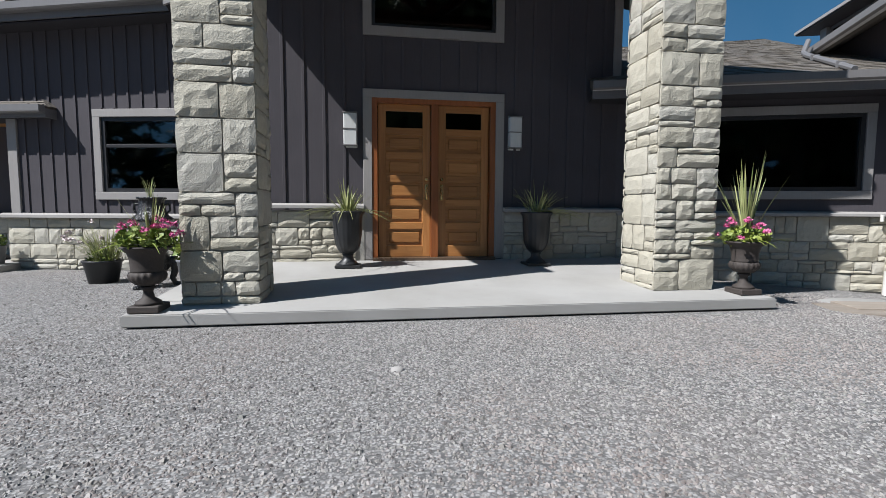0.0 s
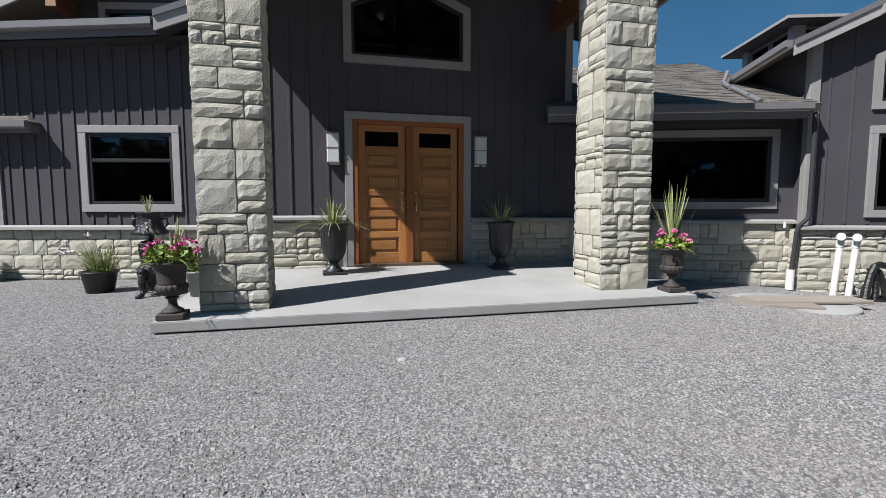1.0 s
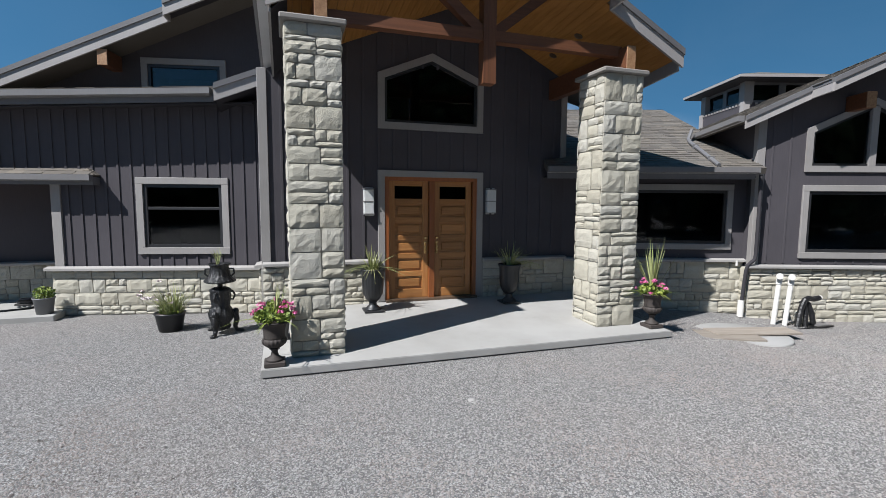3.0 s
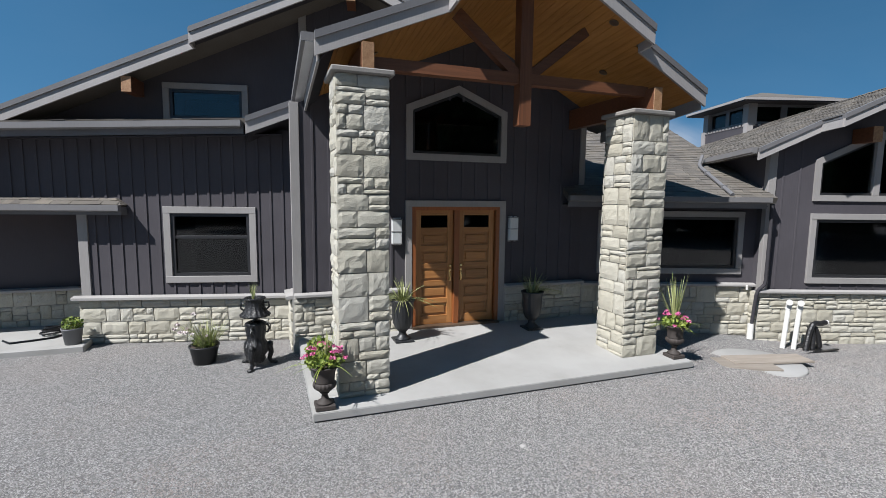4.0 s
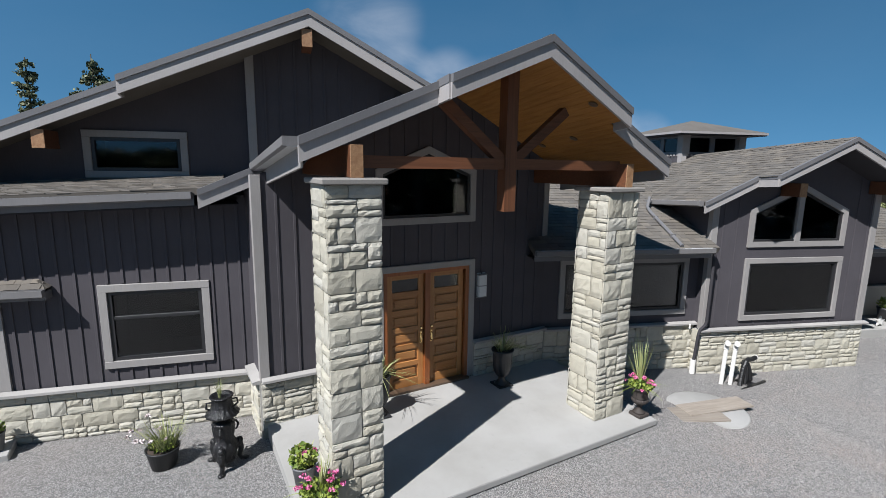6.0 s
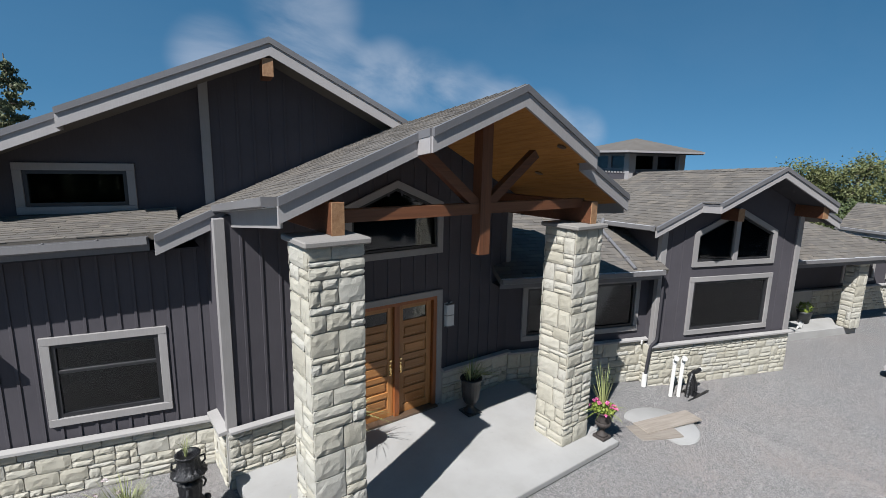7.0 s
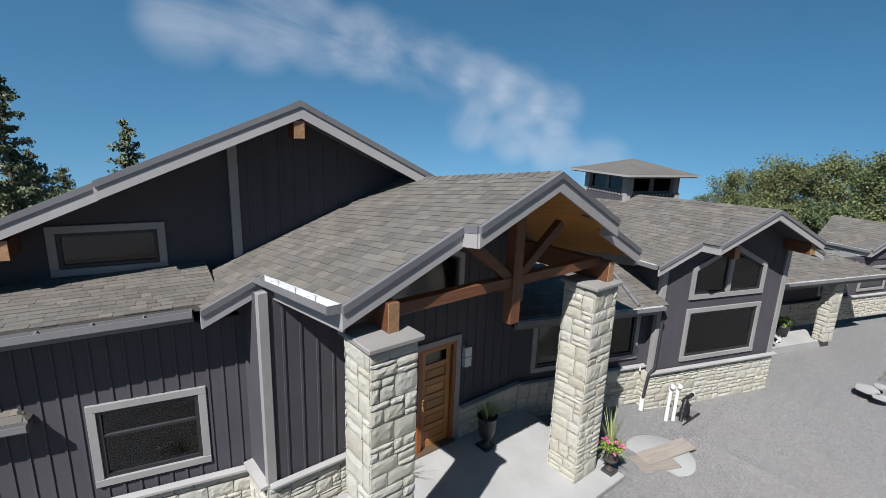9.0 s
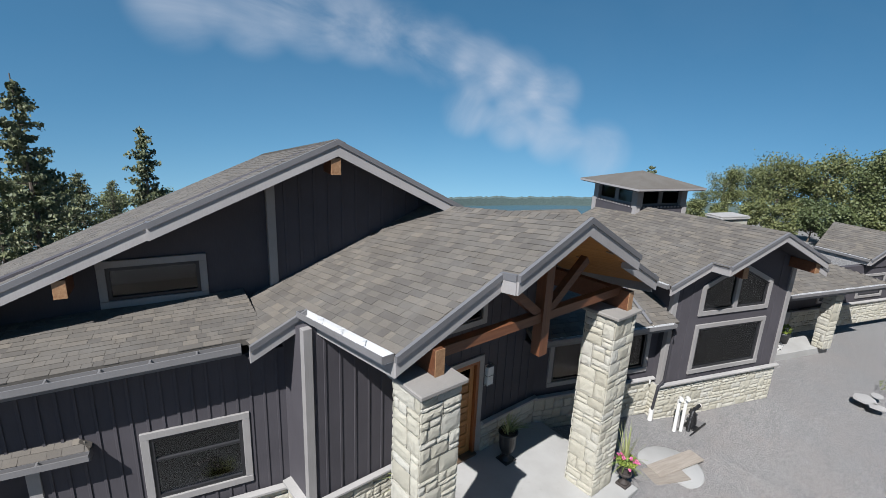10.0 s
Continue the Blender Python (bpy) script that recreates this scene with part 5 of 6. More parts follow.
sz = lambda y: 2.88 + 0.4143 * (y + 0.60)
rp = empty("roof_drain_pipe")
rp.matrix_world = WING
part("pipe", tube(bmesh.new(), [(3.22, 1.20, sz(1.2) + 0.26), (3.10, 1.08, sz(1.08) + 0.08), (3.06, 0.90, sz(0.90) + 0.06), (3.00, 0.10, sz(0.10) + 0.055), (2.94, -0.58, sz(-0.58) + 0.05)], 0.042, 8), M_DRIP, rp)
for y in (0.6, -0.2):
    part("strap", boxes(((2.93 + 0.075 * y, y - 0.015, sz(y) + 0.01), (3.05 + 0.075 * y, y + 0.015, sz(y) + 0.105))), M_DRIP, rp)
tagged(rp, "grey metal rain pipe laid across the low shingles", "rain pipe")


def white_pipe(x, y, lean):
    root = empty("drain_pipe", (x, y, ground_z(x)))
    part("pipe", tube(bmesh.new(), [(0, 0, 0), (lean, 0.06, 0.86)], 0.045, 14), M_PVC, root)
    part("coupling", tube(bmesh.new(), [(lean * 0.9, 0.054, 0.78), (lean, 0.06, 0.88)], 0.054, 14), M_PVC, root)
    part("elbow", tube(bmesh.new(), [(lean, 0.06, 0.86), (lean, 0.055, 0.91), (lean - 0.035, 0.03, 0.95), (lean - 0.10, -0.02, 0.955)], 0.052, 14), M_PVC, root)
    part("end_ring", tube(bmesh.new(), [(lean - 0.09, -0.012, 0.955), (lean - 0.112, -0.028, 0.955)], 0.06, 14), M_PVC, root)
    return tagged(root, "white plastic pipe with an elbow standing by the stone base", "drain pipe", group="white pipes")


white_pipe(6.36, -2.24, 0.17)
white_pipe(6.54, -2.34, 0.18)


def black_hoses():
    root = empty("drain_hose", (6.98, -2.44, ground_z(6.98)))
    part("hose", tube(bmesh.new(), [(-0.26, -0.02, 0.0), (-0.20, 0, 0.22), (-0.13, 0.01, 0.42), (-0.05, 0.02, 0.53), (0.06, 0.03, 0.555), (0.20, 0.03, 0.53), (0.36, 0.03, 0.545)], 0.052, 10), M_HOSE, root)
    part("hose", tube(bmesh.new(), [(-0.03, -0.01, 0.0), (-0.025, 0.0, 0.25), (-0.04, 0.03, 0.42), (-0.07, 0.08, 0.50)], 0.048, 10), M_HOSE, root)
    part("hose", tube(bmesh.new(), [(0.20, 0.0, 0.05), (0.15, 0.01, 0.26), (0.08, 0.04, 0.44), (0.0, 0.09, 0.51)], 0.048, 10), M_HOSE, root)
    part("end_ring", tube(bmesh.new(), [(0.36, 0.03, 0.55), (0.39, 0.025, 0.545)], 0.05, 12), M_PVC, root, "white plastic end")
    for i in range(6):
        part("bar", boxes(((0.20 + i * 0.05, -0.14, 0.01), (0.225 + i * 0.05, 0.16, 0.04))), M_GUTTER, root, "grey grate bar")
    part("frame", boxes(((-0.55, -0.18, 0.0), (0.52, -0.14, 0.03)), ((-0.55, 0.16, 0.0), (0.52, 0.20, 0.03)), ((-0.55, -0.14, -0.01), (0.18, 0.16, 0.008))), M_BLACK_IRON, root, "black drain frame")
    return tagged(root, "bent black drain hoses over a grate in the gravel", "drain hoses")


black_hoses()
lid = empty("manhole_cover", (4.72, -2.92, ground_z(4.84) - 0.01))
part("disc", lathe(bmesh.new(), [(0.74, -0.02), (0.745, 0.03), (0.72, 0.045), (0.01, 0.047)], 48), M_CONCRETE, lid)
tagged(lid, "round white concrete cover set in the gravel", "manhole cover")
for nm, x, y, z, w, d, turn in (("cover_board", 4.90, -2.97, 0.052, 1.5, 0.42, -14), ("cover_board", 4.33, -3.0, 0.034, 0.95, 0.55, -24)):
    bd = empty(nm, (x, y, ground_z(4.84) + z), turn)
    part("sheet", boxes(((-w / 2, -d / 2, 0), (w / 2, d / 2, 0.034)), bevel=0.004), M_BOARD, bd)
    tagged(bd, "weathered tan plywood sheet lying over the concrete cover", "plywood sheet", group="cover sheets")
tagged(link_mesh("flat_stone", lathe(bmesh.new(), [(0.055, -0.01), (0.045, 0.012), (0.02, 0.022), (0.01, 0.022)], 5, (-0.80, -4.25, 0)), M_CAP), "small pale flat stone on the gravel", "flat stone")

# ---- canopy over the side entry ----
CANOPY = pose(-5.98, 1.38, 0) @ pose(0, 0, 0, 0, 0, -13) @ pose(5.94, -1.27, 0)      # turned with the wing
roof("roof_canopy", "small shingled canopy over the side entry", [(-11, 1.27, 2.62), (-5.94, 1.27, 2.62), (-6.35, 1.92, 2.98), (-11, 1.92, 2.98)], (1, 0, 0), 0.06, CANOPY)
roof("roof_canopy_end", "small shingled hip end of the canopy", [(-5.94, 1.27, 2.62), (-5.94, 1.92, 2.62), (-6.35, 1.92, 2.98)], (0, 1, 0), 0.04, CANOPY)
roof("roof_canopy_top", "flat shingled top of the side canopy", [(-11, 1.92, 2.98), (-6.85, 1.92, 2.98), (-6.85, 3.1, 3.10), (-11, 3.1, 3.10)], (1, 0, 0), 0.06, CANOPY)
cf = trim_root("trim_canopy", "dark fascia and soffit of the side canopy", CANOPY)
part("fascia_board", boxes(((-11, 1.27, 2.44), (-5.94, 1.30, 2.58))), M_DRIP, cf)
part("fascia_board", boxes(((-5.97, 1.30, 2.44), (-5.94, 1.84, 2.58))), M_DRIP, cf)
part("soffit_board", boxes(((-11, 1.30, 2.45), (-5.97, 1.84, 2.47))), M_SOFFIT, cf)
bm = bmesh.new()
for k in range(10):
    box(bm, (-11, 1.85 + k * 0.126, 2.52), (-6.8, 1.97 + k * 0.126, 2.54))
tagged(link_mesh("ceiling_side", bm, M_PINE), "honey-coloured pine boards over the side entry", "ceiling", kind="structure")
gutter("gutter_canopy", "dark grey metal gutter on the side canopy", (-11, 1.15, 2.62), (-5.94, 1.15, 2.62), (0, -1, 0), CANOPY, lining=M_GUTTER)

# ---- lookout tower on the right wing ----


def tower():
    root = empty("lookout_tower")
    root.matrix_world = pose(11.3, 2.4, 3.95, 0, 0, -18)
    a, top = 1.02, 1.70
    part("wall", boxes(((-a - 0.12, -a - 0.12, -1.0), (a + 0.12, a + 0.12, 1.12))), M_BATTEN, root, "grey clad lower wall")
    for sx in (-1, 1):
        for sy in (-1, 1):
            part("corner_post", boxes(((sx * a - 0.13, sy * a - 0.13, 1.12), (sx * a + 0.13, sy * a + 0.13, top))), M_TRIM, root)
            part("corner_board", boxes(((sx * (a + 0.07) - 0.09, sy * (a + 0.07) - 0.09, -1.0), (sx * (a + 0.07) + 0.09, sy * (a + 0.07) + 0.09, 1.14))), M_FASCIA, root)
    # solid block behind the tower panes, indoor dimness painted into its colour
    part("core", boxes(((-a + 0.25, -a + 0.25, 1.0), (a - 0.25, a - 0.25, top))), M_DIM_INSIDE, root)
    for turn in (0, 90, 180, 270):
        m = pose(0, 0, 0, 0, 0, turn)
        g = part("frame", boxes(((-a, -a - 0.03, 1.12), (a, -a + 0.05, 1.20)), ((-a, -a - 0.03, top - 0.07), (a, -a + 0.05, top)), ((-0.09, -a - 0.03, 1.20), (0.09, -a + 0.05, top - 0.07))), M_DRIP, root)
        g.matrix_basis = m
        for x0, x1 in ((-a + 0.16, -0.09), (0.09, a - 0.16)):
            w = part("window", boxes(((x0, -a, 1.20), (x1, -a + 0.012, top - 0.07))), M_GLASS, root)
            w.matrix_basis = m
            w.visible_shadow = False
    ov, z0, z1 = a + 0.54, top, top + 0.46
    bm = bmesh.new()
    base = [bm.verts.new((sx * ov, sy * ov, z0 + 0.1)) for sx, sy in ((-1, -1), (1, -1), (1, 1), (-1, 1))]
    apex = bm.verts.new((0, 0, z1 + 0.1))
    for i in range(4):
        bm.faces.new((base[i], base[(i + 1) % 4], apex))
    bm.faces.new(list(reversed(base)))
    part("roof", bm, M_SHINGLES, root, "low shingled hip roof")
    part("eave", boxes(((-ov, -ov, z0 + 0.03), (ov, ov, z0 + 0.098))), M_FASCIA, root, "light grey eave board")
    part("soffit", boxes(((-ov + 0.03, -ov + 0.03, z0), (ov - 0.03, ov - 0.03, z0 + 0.028))), M_SOFFIT, root, "dark grey soffit")
    for turn in (0, 90, 180, 270):
        for k in range(13):
            b = part("sill_block", boxes(((-0.96 + k * 0.16 - 0.03, -a - 0.15, 1.06), (-0.96 + k * 0.16 + 0.03, -a - 0.12, 1.115))), M_TRIM, root)
            b.matrix_basis = pose(0, 0, 0, 0, 0, turn)
    return tagged(root, "small square grey lookout tower with a hip roof", "roof tower")


tower()
cap = empty("chimney")
cap.matrix_world = WING @ pose(13.0, 6.0, 3.5)
part("stack", boxes(((-0.75, -0.4, -4.2), (0.75, 0.4, 0.55))), M_STONE, cap)
for k, w in enumerate((0.82, 0.78)):
    part("cap_course", boxes(((-w, -0.47 + 0.03 * k, 0.55 + 0.075 * k), (w, 0.47 - 0.03 * k, 0.62 + 0.075 * k)), bevel=0.015), M_CAP, cap)
tagged(cap, "broad low pale stone chimney with a stepped cap", "chimney")

# ---- far end of the house ----
fw = siding_wall("wall_far", "grey siding of the house's far end", [[(8.6, 0), (26, 0), (26, 2.6), (8.6, 2.6)]], 2.6, 0.2, WING)
ledge("sill", fw, 9.0, 26, 2.55, 1.02)
part("stone_backing", boxes(((8.8, 2.55, 0), (26, 2.598, 0.96))), M_MORTAR, fw)
STONEWORK.append((fw, 51, (13.2, 2.55), 0, 9.0, 0.0, 0.95, 1.1))
for a in (10.2, 14.6, 17.0, 19.4):
    rect_window("window_%d" % (10 + int(a)), "black window in a taupe casing on the far wing", a, a + 1.7, 1.15, 2.2, 2.6, WING, 0.11, False)
roof("roof_far", "grey-brown shingles of the low far roof", [(8.4, 0.9, 2.52), (15.6, 0.9, 2.52), (12.4, 3.2, 3.55), (8.4, 3.2, 3.55)], (1, 0, 0), 0.1, WING)
roof("roof_far_end", "grey-brown shingles on the low far roof's hip", [(15.6, 0.9, 2.52), (15.6, 3.2, 2.52), (12.4, 3.2, 3.55)], (0, 1, 0), 0.08, WING)
gutter("gutter_far", "grey metal gutter along the far eave", (8.7, 0.78, 2.53), (15.6, 0.78, 2.53), (0, -1, 0), WING)
ff = trim_root("trim_far", "grey eave boards of the far end", WING)
part("fascia_board", boxes(((16.96, 2.38, 2.66), (16.99, 4.6, 2.86))), M_FASCIA, ff)
gutter("gutter_far_gable", "grey metal gutter on the far gable's eave", (16.86, 4.6, 2.93), (16.86, 2.4, 2.93), (-1, 0, 0), WING)
part("fascia_board", boxes(((8.7, 0.9, 2.28), (15.6, 0.93, 2.44))), M_DRIP, ff)
part("soffit_board", boxes(((8.7, 0.93, 2.29), (15.6, 2.6, 2.31))), M_SOFFIT, ff)
fgz = lambda s, y=2.4: 3.85 - 0.48 * abs(s - 18.9)
roof("roof_far_gable", "grey-brown shingles of the far gable roof", on(fgz, (17.0, 2.35), (18.9, 2.35), (18.9, 5.2), (17.0, 4.6)), (0, 1, 0), 0.12, WING)
roof("roof_far_gable_right", "grey-brown shingles of the far gable's other slope", on(fgz, (18.9, 2.35), (22, 2.35), (22, 5.2), (18.9, 5.2)), (0, 1, 0), 0.12, WING)
rake("far", ff, [16.95, 18.9], fgz, lambda i: 2.35, 0.09, 0.16)
rake("far", ff, [22.05, 18.9], fgz, lambda i: 2.35, 0.09, 0.16)
siding_wall("wall_far_gable", "grey siding gable at the far end", [[(17.1, 2.5), (20.7, 2.5), (20.7, 2.85), (18.9, 3.7), (17.1, 2.85)]], 2.55, 0.2, WING)
fc = empty("far_column")
fc.matrix_world = WING @ pose(13.35, 1.35, 0)
part("core", boxes(((-0.2, -0.2, 0), (0.2, 0.2, 2.3))), M_MORTAR, fc)
STONEWORK.append((fc, 61, (-0.23, -0.2), 0, 0.46, 0.0, 2.28, 1.2))
STONEWORK.append((fc, 62, (-0.2, 0.2), -90, 0.4, 0.0, 2.28, 1.2))
STONEWORK.append((fc, 63, (0.2, -0.2), 90, 0.4, 0.0, 2.28, 1.2))
tagged(fc, "square stone pillar under the far eave", "stone pillar")
tagged(placed(link_mesh("pavement_far", boxes(((8.6, 1.3, -0.3), (13.75, 2.55, 0.0)), bevel=0.015), M_CONCRETE), WING), "pale concrete step at the far porch", "concrete step", kind="structure")
mat_ = empty("coiled_hose", (-7.4, 2.2, 0.11))
ring = [(0.24 * math.cos(a * 0.5) * (1 - 0.012 * a), 0.17 * math.sin(a * 0.5) * (1 - 0.012 * a), 0.02 + 0.004 * a) for a in range(0, 40)]
part("coil", tube(bmesh.new(), ring, 0.02, 6), M_BLACK_IRON, mat_)
part("tail", tube(bmesh.new(), [(0.24, 0, 0.02), (0.1, -0.3, 0.02), (-0.2, -0.42, 0.02), (-0.5, -0.5, 0.02), (-0.62, -0.44, 0.06)], 0.018, 6), M_BLACK_IRON, mat_)
tagged(mat_, "black garden hose coiled on the concrete step", "garden hose")
st = bmesh.new()
prism(st, [((0.17 if k % 2 == 0 else 0.075) * math.cos(k * math.pi / 5 + 1.57), 0.0, 0.16 + (0.17 if k % 2 == 0 else 0.075) * math.sin(k * math.pi / 5 + 1.57)) for k in range(10)], (0, 0.05, 0))
star = link_mesh("star_ornament", st, M_PVC)
star.matrix_world = WING @ pose(11.4, 1.5, 0.0)
tagged(star, "small white star-shaped ornament standing on the far step", "star ornament")
fp = empty("far_pot")
fp.matrix_world = WING @ pose(12.2, 2.0, 0.0)
part("pot", lathe(bmesh.new(), [(0.16, 0), (0.22, 0.35), (0.24, 0.42), (0.2, 0.42)]), M_PLASTIC_POT, fp)
part("leaves", clump(301, 180, (0.25, 0.25, 0.2), 0.04, at=(0, 0, 0.55)), M_LEAF, fp)
tagged(fp, "dark pot with a leafy plant on the far step", "flower pot")

# ---- trees ----


def branchy(bm, rnd, base, h, r, limbs):
    tips = []
    pts = [Vector(base)]
    for i in range(1, 6):
        pts.append(pts[-1] + Vector((rnd.uniform(-0.04, 0.04) * h, rnd.uniform(-0.04, 0.04) * h, h / 5)))
    tube(bm, pts, r, 7, r * 0.2)
    for k in range(limbs):
        t = rnd.uniform(0.25, 0.95)
        i = min(4, int(t * 5))
        p = pts[i].lerp(pts[i + 1], t * 5 - i)
        a = rnd.uniform(0, 6.28)
        ln = h * rnd.uniform(0.2, 0.38) * (1.15 - 0.5 * t)
        q = p + Vector((math.cos(a) * ln, math.sin(a) * ln, ln * rnd.uniform(0.3, 0.9)))
        tube(bm, [p, p.lerp(q, 0.5) + Vector((0, 0, -ln * 0.06)), q], r * 0.35, 5, r * 0.08)
        tips += [q, p.lerp(q, 0.6)]
    return tips + [pts[-1]]


def broad_tree(x, y, z, h, seed, leaves=7000, fine=0.0105):
    rnd = random.Random(seed)
    root = empty("broadleaf_tree", (x, y, z))
    bm = bmesh.new()
    tips = branchy(bm, rnd, (0, 0, 0), h * 0.85, h * 0.02, 26)
    part("trunk", bm, M_BARK, root)
    bm = bmesh.new()
    for i in range(leaves):
        c = rnd.choice(tips)
        v = Vector((rnd.gauss(0, 1), rnd.gauss(0, 1), rnd.gauss(0, 0.8))) * h * 0.055
        leaf(bm, rnd, c + v, h * fine * rnd.uniform(0.6, 1.4), 0.7)
    part("crown", bm, M_BROADLEAF, root, "uneven green and yellowing crown")["kind"] = "stuff"
    return tagged(root, "broadleaf tree in dull late-summer green", "tree", group="trees behind the house")


def conifer(x, y, z, h, seed, full=1.0):
    rnd = random.Random(seed)
    root = empty("conifer_tree", (x, y, z))
    part("trunk", tube(bmesh.new(), [(0, 0, 0), (0.05, 0, h * 0.5), (0, 0.04, h)], h * 0.014, 7, h * 0.002), M_BARK, root)
    limbs, bm = bmesh.new(), bmesh.new()
    zz = h * 0.08
    while zz < h * 0.98:
        t = zz / h
        reach = h * 0.17 * (1 - t) ** 0.8 * full + 0.12
        for _ in range(rnd.randint(4, 6)):
            a, ln = rnd.uniform(0, 6.28), reach * rnd.choice((0.35, 0.6, 0.8, 1.0, 1.3))
            d = Vector((math.cos(a), math.sin(a), 0))
            tip = Vector((0, 0, zz)) + d * ln + Vector((0, 0, ln * rnd.uniform(-0.1, 0.35)))
            p0 = Vector((0, 0, zz))
            tube(limbs, [p0, tip], h * 0.003, 4, h * 0.001)
            for _ in range(int(18 + 75 * ln)):
                q = p0.lerp(tip, rnd.uniform(0.15, 1.05) ** 0.7) + Vector((rnd.gauss(0, 0.09), rnd.gauss(0, 0.09), rnd.gauss(-0.04, 0.08))) * (0.5 + ln * 0.5)
                leaf(bm, rnd, q, h * 0.0065 * rnd.uniform(0.6, 1.5), 0.2)
        zz += h * rnd.uniform(0.022, 0.038)
    part("limb_spray", limbs, M_BARK, root)["kind"] = "stuff"
    part("needles", bm, M_NEEDLE, root, "dark green needled boughs")["kind"] = "stuff"
    return tagged(root, "narrow dark green conifer behind the house", "tree", group="conifers behind the house")


EYE = Vector((-5.93, -6.80, 7.78))


def stand(az, d):
    az -= 3.4
    return EYE.x + d * math.sin(radians(az)), EYE.y + d * math.cos(radians(az))


for i, (x, y, top, full) in enumerate(((-6.4, 15.2, 8.6, 0.9), (-8.4, 15.4, 8.3, 0.55), (-11.2, 14.6, 7.0, 0.55), (-2.9, 15.1, 7.0, 0.9), (-4.9, 19.0, 5.0, 1.2), (-7.6, 17.5, 6.0, 1.3), (-5.9, 20.5, 5.6, 1.3), (-3.6, 21.0, 4.2, 1.4), (-9.5, 18.5, 6.2, 1.3))):
    conifer(x, y, -0.2, top + 0.2, 400 + i, full)
for i, (az, d, el) in enumerate(((71.3, 58, -5.2), (73.5, 55, -2.6), (75.6, 60, -2.0), (77.8, 54, -0.9), (79.8, 58, -1.4), (81.8, 53, -0.7), (83.8, 57, -1.2), (85.8, 52, 0.3), (88, 54, 0.5), (90.5, 50, 0.5), (76.8, 66, -2.0), (84.8, 64, 0.0), (93, 50, 1.0))):
    x, y = stand(az, d)
    broad_tree(x, y, -1.4, EYE.z + d * math.tan(radians(el - 0.85)) + 1.4, 500 + i)
for i, (az, d, el) in enumerate(((-14, 33, -3), (-9, 38, -4.5), (-4, 36, -4), (0.5, 42, -5), (4.5, 38, -6.5), (8, 40, -7), (12, 42, -7.2), (16, 44, -8))):
    x, y = stand(az, d)
    base = -(0.0042 * max(0.0, y - 22) ** 2 + 0.10 * max(0.0, y - 22))
    broad_tree(x, y, base, EYE.z + d * math.tan(radians(el - 0.85)) - base, 520 + i, 5200, 0.014)
for i, (az, d, el) in enumerate(((68.5, 44, -7.4), (71, 46, -6.2), (73.5, 43, -6.2), (76, 46, -5.4), (78.5, 43, -5.6), (81, 46, -5.0), (83.5, 44, -5.0), (86, 46, -4.6), (89, 44, -4.6), (92, 46, -4.5))):
    x, y = stand(az, d)
    broad_tree(x, y, -0.6, EYE.z + d * math.tan(radians(el - 0.85)) + 0.6, 700 + i, 4200, 0.02)
for i in range(17):
    x, y = -34 + i * 5.0 + 1.3 * (i % 3), -33 + 0.011 * (i * 5.0 - 34) ** 2 * (0.6 if i > 7 else 0.25) - 1.5 * (i % 2)
    broad_tree(x, y, -0.4, 5.0 + 0.5 * (i % 4), 720 + i, 2200, 0.042)
x, y = stand(66.2, 46)
conifer(x, y, -6, 10.7, 431, 0.8)
# the tall trees across the yard, which the panes mirror
for i, (x, y, h) in enumerate(((-24, -34, 17), (-18, -36, 11), (-12, -35, 8), (-6, -37, 7.5), (0, -35, 9), (3.5, -33, 16), (6, -37, 21), (12, -34, 19), (18, -35, 21), (25, -32, 19), (32, -28, 20), (38, -22, 19), (44, -15, 18), (-30, -28, 20), (-36, -20, 19), (-22, -26, 16), (-27, -22, 17), (-32, -15, 17), (-18, -29, 14), (-37, -9, 18), (9, -43, 22), (15, -30, 17), (22, -40, 23), (29, -35, 22), (8, -31, 15))):
    broad_tree(x, y, 0, h * (1.3 if x > 2 else 0.36 if -36 < x < -10 else 0.62), 540 + i, 2800, 0.027)


def wood_belt():
    """The dense edge of the wood across the yard, which the panes mirror."""
    rnd, bm = random.Random(77), bmesh.new()
    for _ in range(15000):
        x = rnd.uniform(-48, 60)
        y = -39 + 0.009 * x * x + rnd.uniform(-3, 3)
        top = 10.3 + 2.5 * math.sin(x * 0.31) + 1.8 * math.sin(x * 0.83 + 1) + 1.0 * math.sin(x * 2.1)
        top *= 0.5 if -36 < x < -10 else 1.0
        leaf(bm, rnd, Vector((x, y, top * rnd.random() ** 0.8)), rnd.uniform(0.35, 0.75), 0.6)
    tagged(link_mesh("woodland", bm, M_BROADLEAF), "dense green edge of the wood across the yard", "wood", kind="stuff")


wood_belt()

# pale broken concrete and weeds beside the drive
for i, (x, y, r) in enumerate(((12.6, -5.15, 0.34), (12.35, -5.5, 0.24), (13.2, -5.35, 0.2), (12.9, -6.2, 0.4))):
    rnd = random.Random(600 + i)
    bm = bmesh.new()
    prism(bm, [(r * rnd.uniform(0.6, 1.2) * math.cos(a), r * rnd.uniform(0.6, 1.2) * math.sin(a), 0.0) for a in (0, 0.8, 1.7, 2.5, 3.3, 4.2, 5.3)], (0, 0, 0.022))
    sl = link_mesh("concrete_shard", bm, M_CAP)
    sl.location = (x, y, -0.012)
    tagged(sl, "flat broken piece of pale concrete on gravel", "concrete piece", group="broken concrete")
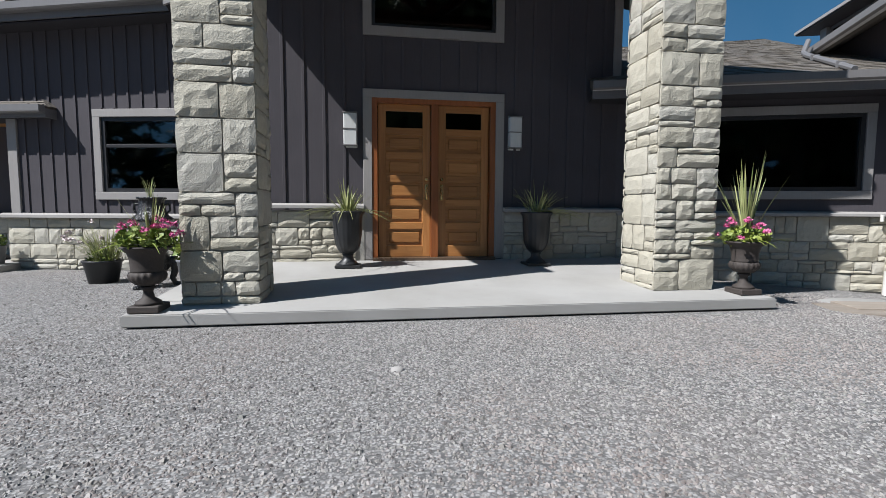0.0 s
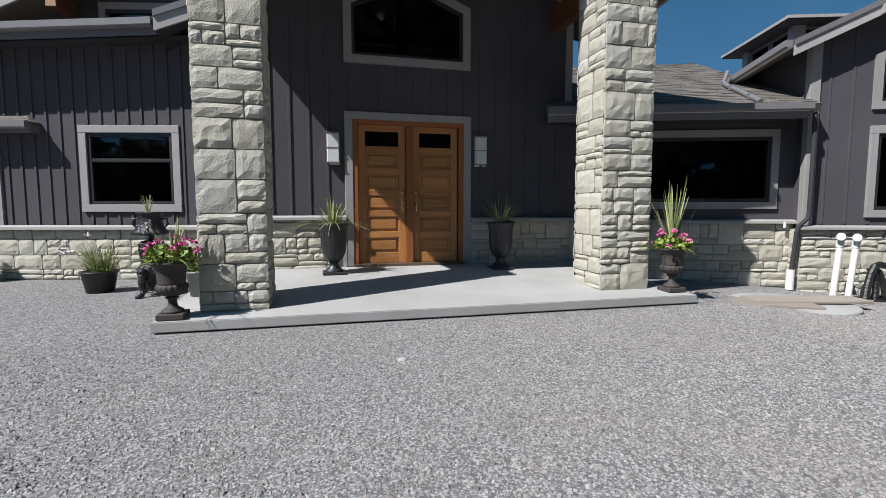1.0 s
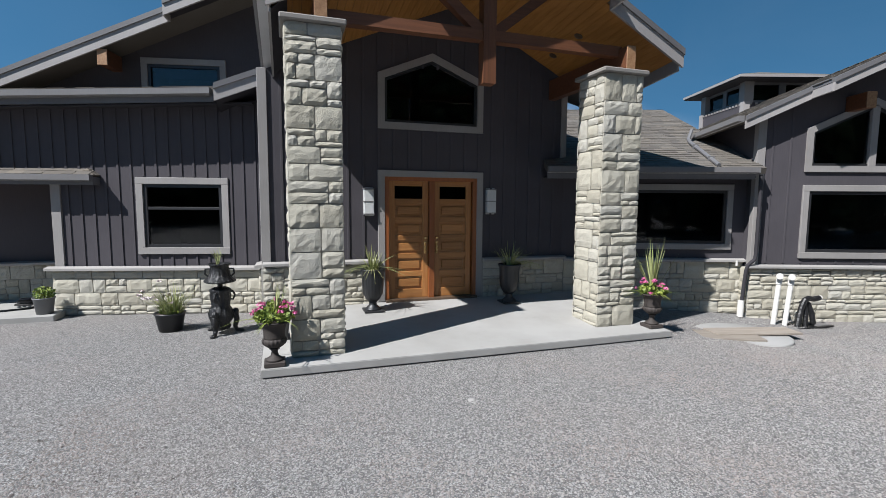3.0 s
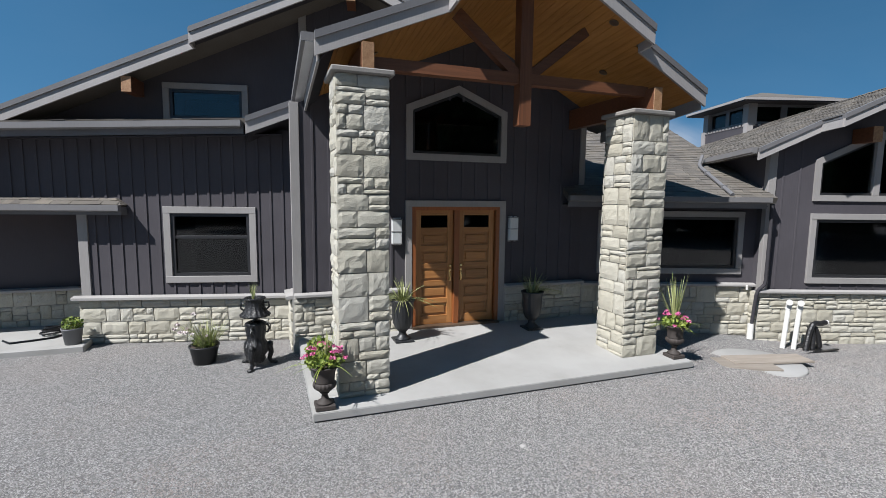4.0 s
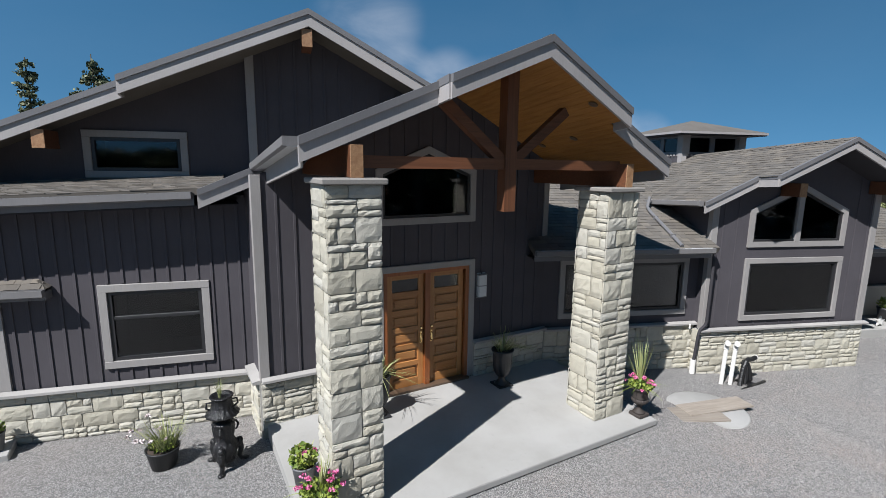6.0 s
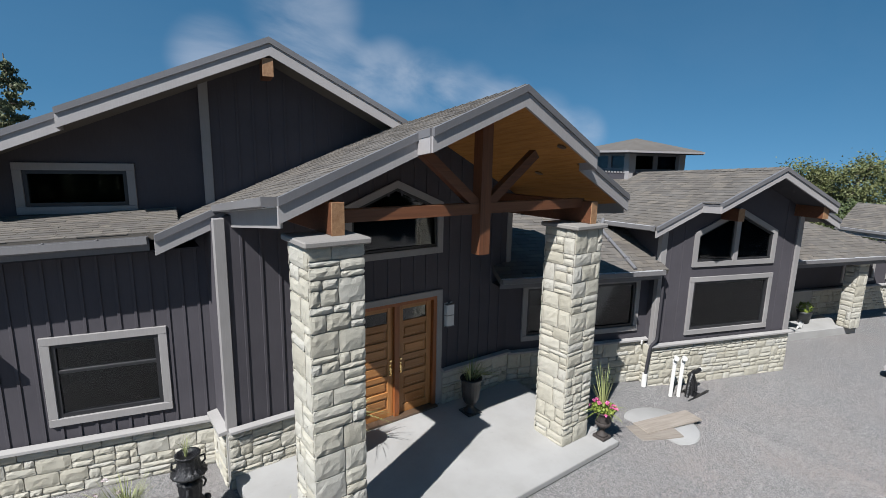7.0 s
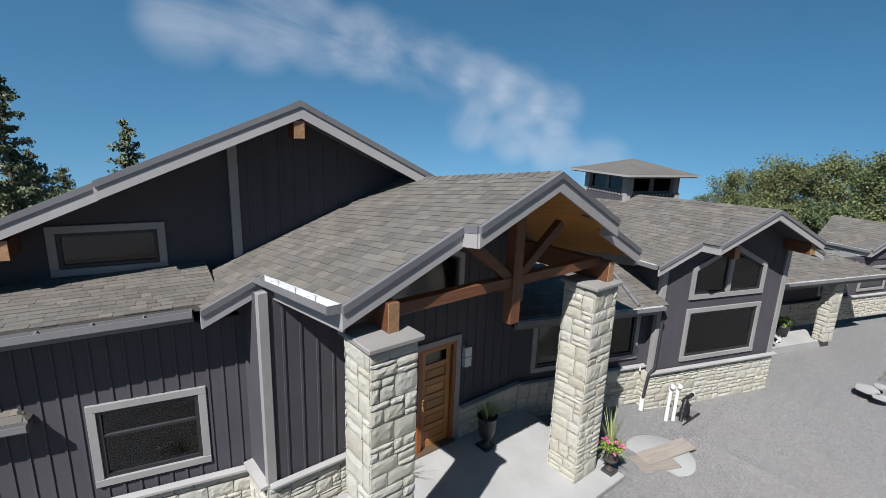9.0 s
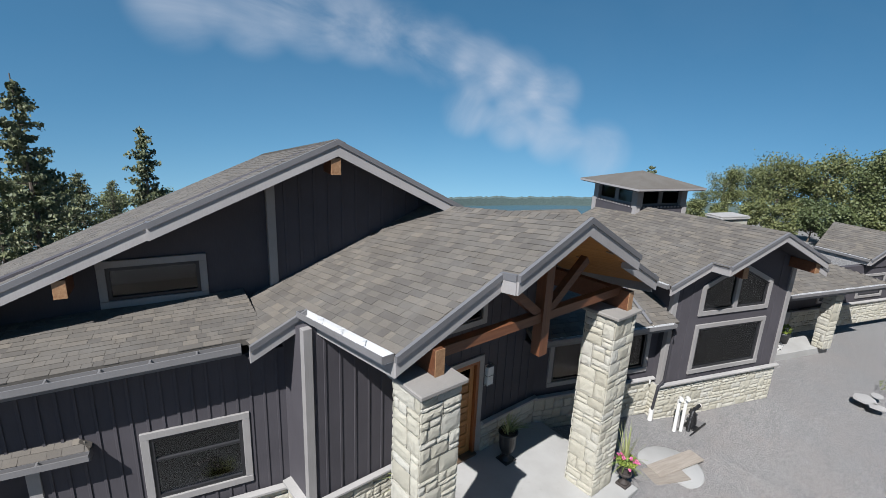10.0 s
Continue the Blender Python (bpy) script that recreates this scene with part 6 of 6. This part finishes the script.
for i, (x, y) in enumerate(((14.2, -5.5), (15.2, -5.7), (16.4, -5.8), (14.9, -6.1))):
    wd = link_mesh("weed_tuft", clump(620 + i, 160, (0.6, 0.35, 0.035), 0.024, at=(0, 0, 0.03)), M_BROADLEAF)
    wd.location = (x, y, 0)
    tagged(wd, "low straggling green weeds in the gravel", "weeds", group="weeds by the drive", kind="stuff")

# ---- pieces: shingle tabs, stones, gravel ----


def spans_at(poly, v):
    cuts = []
    for (a0, b0), (a1, b1) in zip(poly, poly[1:] + poly[:1]):
        if (b0 - v) * (b1 - v) < 0:
            cuts.append(a0 + (a1 - a0) * (v - b0) / (b1 - b0))
    cuts.sort()
    return list(zip(cuts[::2], cuts[1::2]))


def lay_shingles(ob, pts, a, b, nrm, n_parts, seed, course=0.145):
    rnd = random.Random(seed)
    o = pts[0]
    flat = [((p - o).dot(a), (p - o).dot(b)) for p in pts]
    lo, hi = min(v for _, v in flat), max(v for _, v in flat)
    verts, faces, made = [], [], 0
    shapes = {}
    v = lo
    while v < hi:
        top = min(v + course * 1.25, hi)
        for s0, s1 in spans_at(flat, min(v + course * 0.5, hi - 0.01)):
            s = s0 - rnd.uniform(0, 0.2)
            while s < s1:
                w = rnd.choice((0.14, 0.18, 0.22, 0.28, 0.34))
                e = min(s + w, s1)
                st = max(s, s0)
                s += w
                if e - st < 0.03:
                    continue
                lift = rnd.choice((0.008, 0.010, 0.015))
                e -= 0.004
                foot = v - rnd.choice((0.0, 0.0, 0.006))
                p = [o + a * st + b * foot, o + a * e + b * foot, o + a * e + b * top, o + a * st + b * top]
                quad = [p[0] + nrm * lift, p[1] + nrm * lift, p[2] + nrm * 0.001, p[3] + nrm * 0.001, p[0], p[1]]
                if made < n_parts and v > lo + 0.6:
                    me = bpy.data.meshes.new("shingle")
                    c = p[0]
                    me.from_pydata([q - c for q in quad], [], [(0, 1, 2, 3), (4, 5, 1, 0), (4, 0, 3), (5, 2, 1)])
                    me.materials.append(M_SHINGLE)
                    t = new("shingle", me)
                    t.parent = ob
                    t.matrix_basis = Matrix.Translation(c)
                    made += 1
                else:
                    k = len(verts)
                    verts += quad
                    faces += [(k, k + 1, k + 2, k + 3), (k + 4, k + 5, k + 1, k), (k + 4, k, k + 3), (k + 5, k + 2, k + 1)]
        v += course
    me = bpy.data.meshes.new("shingles")
    me.from_pydata(verts, [], faces)
    me.materials.append(M_SHINGLES)
    rest = new("shingles", me)
    rest.parent = ob
    rest["kind"] = "stuff"


for i, (ob, pts, a, b, nrm, n_parts) in enumerate(ROOFS):
    lay_shingles(ob, pts, a, b, nrm, n_parts, 100 + i)

for parent, seed, start, turn, length, z0, z1, big in STONEWORK:
    stones(parent, random.Random(seed), start, turn, length, z0, z1, big)


def gravel_stones():
    """Loose crushed stone over the yard near the porch."""
    rng = np.random.default_rng(3)
    n = 220000
    x = rng.uniform(-6.5, 8.0, n)
    y = -3.0 - 5.2 * rng.beta(1.2, 1.0, n)
    x = x + np.where(np.abs(x - 0.75) > 5.5, rng.normal(0, 0.8, n), 0)
    x2, y2 = rng.uniform(-6.2, -3.1, 9000), rng.uniform(-3.0, 1.35, 9000)
    x3, y3 = 3.35 + 12.0 * rng.beta(1.0, 1.5, 60000), -1.6 - 6.6 * rng.beta(1.1, 1.3, 60000)
    x, y = np.concatenate([x, x2, x3]), np.concatenate([y, y2, y3])
    n = len(x)
    r = rng.uniform(0.005, 0.0125, n) * (1 + 0.7 * (rng.random(n) > 0.97))
    ang = rng.uniform(0, 2 * np.pi, n)
    base = np.array([(1, 0, 0.0), (0.1, 0.8, 0.1), (-0.9, 0.15, 0.0), (-0.1, -0.85, 0.05), (0.42, 0.12, 0.75), (-0.35, -0.1, 0.85)])
    jit = base[None] * (1 + rng.uniform(-0.35, 0.35, (n, 6, 3)))
    c, s = np.cos(ang)[:, None], np.sin(ang)[:, None]
    vx = (jit[..., 0] * c - jit[..., 1] * s) * r[:, None] + x[:, None]
    vy = (jit[..., 0] * s + jit[..., 1] * c) * r[:, None] + y[:, None]
    vz = jit[..., 2] * r[:, None] * 0.8 - 0.001 - 0.065 * np.clip(x - 3.6, 0, 4)[:, None]
    co = np.stack([vx, vy, vz], -1).reshape(-1, 3)
    tri = np.array([(0, 1, 4), (1, 5, 4), (1, 2, 5), (2, 3, 5), (3, 4, 5), (3, 0, 4)])
    f = (tri[None] + 6 * np.arange(n)[:, None, None]).reshape(-1, 3)
    me = bpy.data.meshes.new("gravel_stones")
    me.vertices.add(len(co))
    me.vertices.foreach_set("co", co.ravel())
    me.loops.add(len(f) * 3)
    me.loops.foreach_set("vertex_index", f.ravel())
    me.polygons.add(len(f))
    me.polygons.foreach_set("loop_start", np.arange(len(f)) * 3)
    me.update(calc_edges=True)
    me.shade_flat()
    me.materials.append(M_PEBBLE)
    tagged(new("gravel_stones", me), "loose grey crushed stone lying over the yard", "gravel", kind="stuff")


gravel_stones()
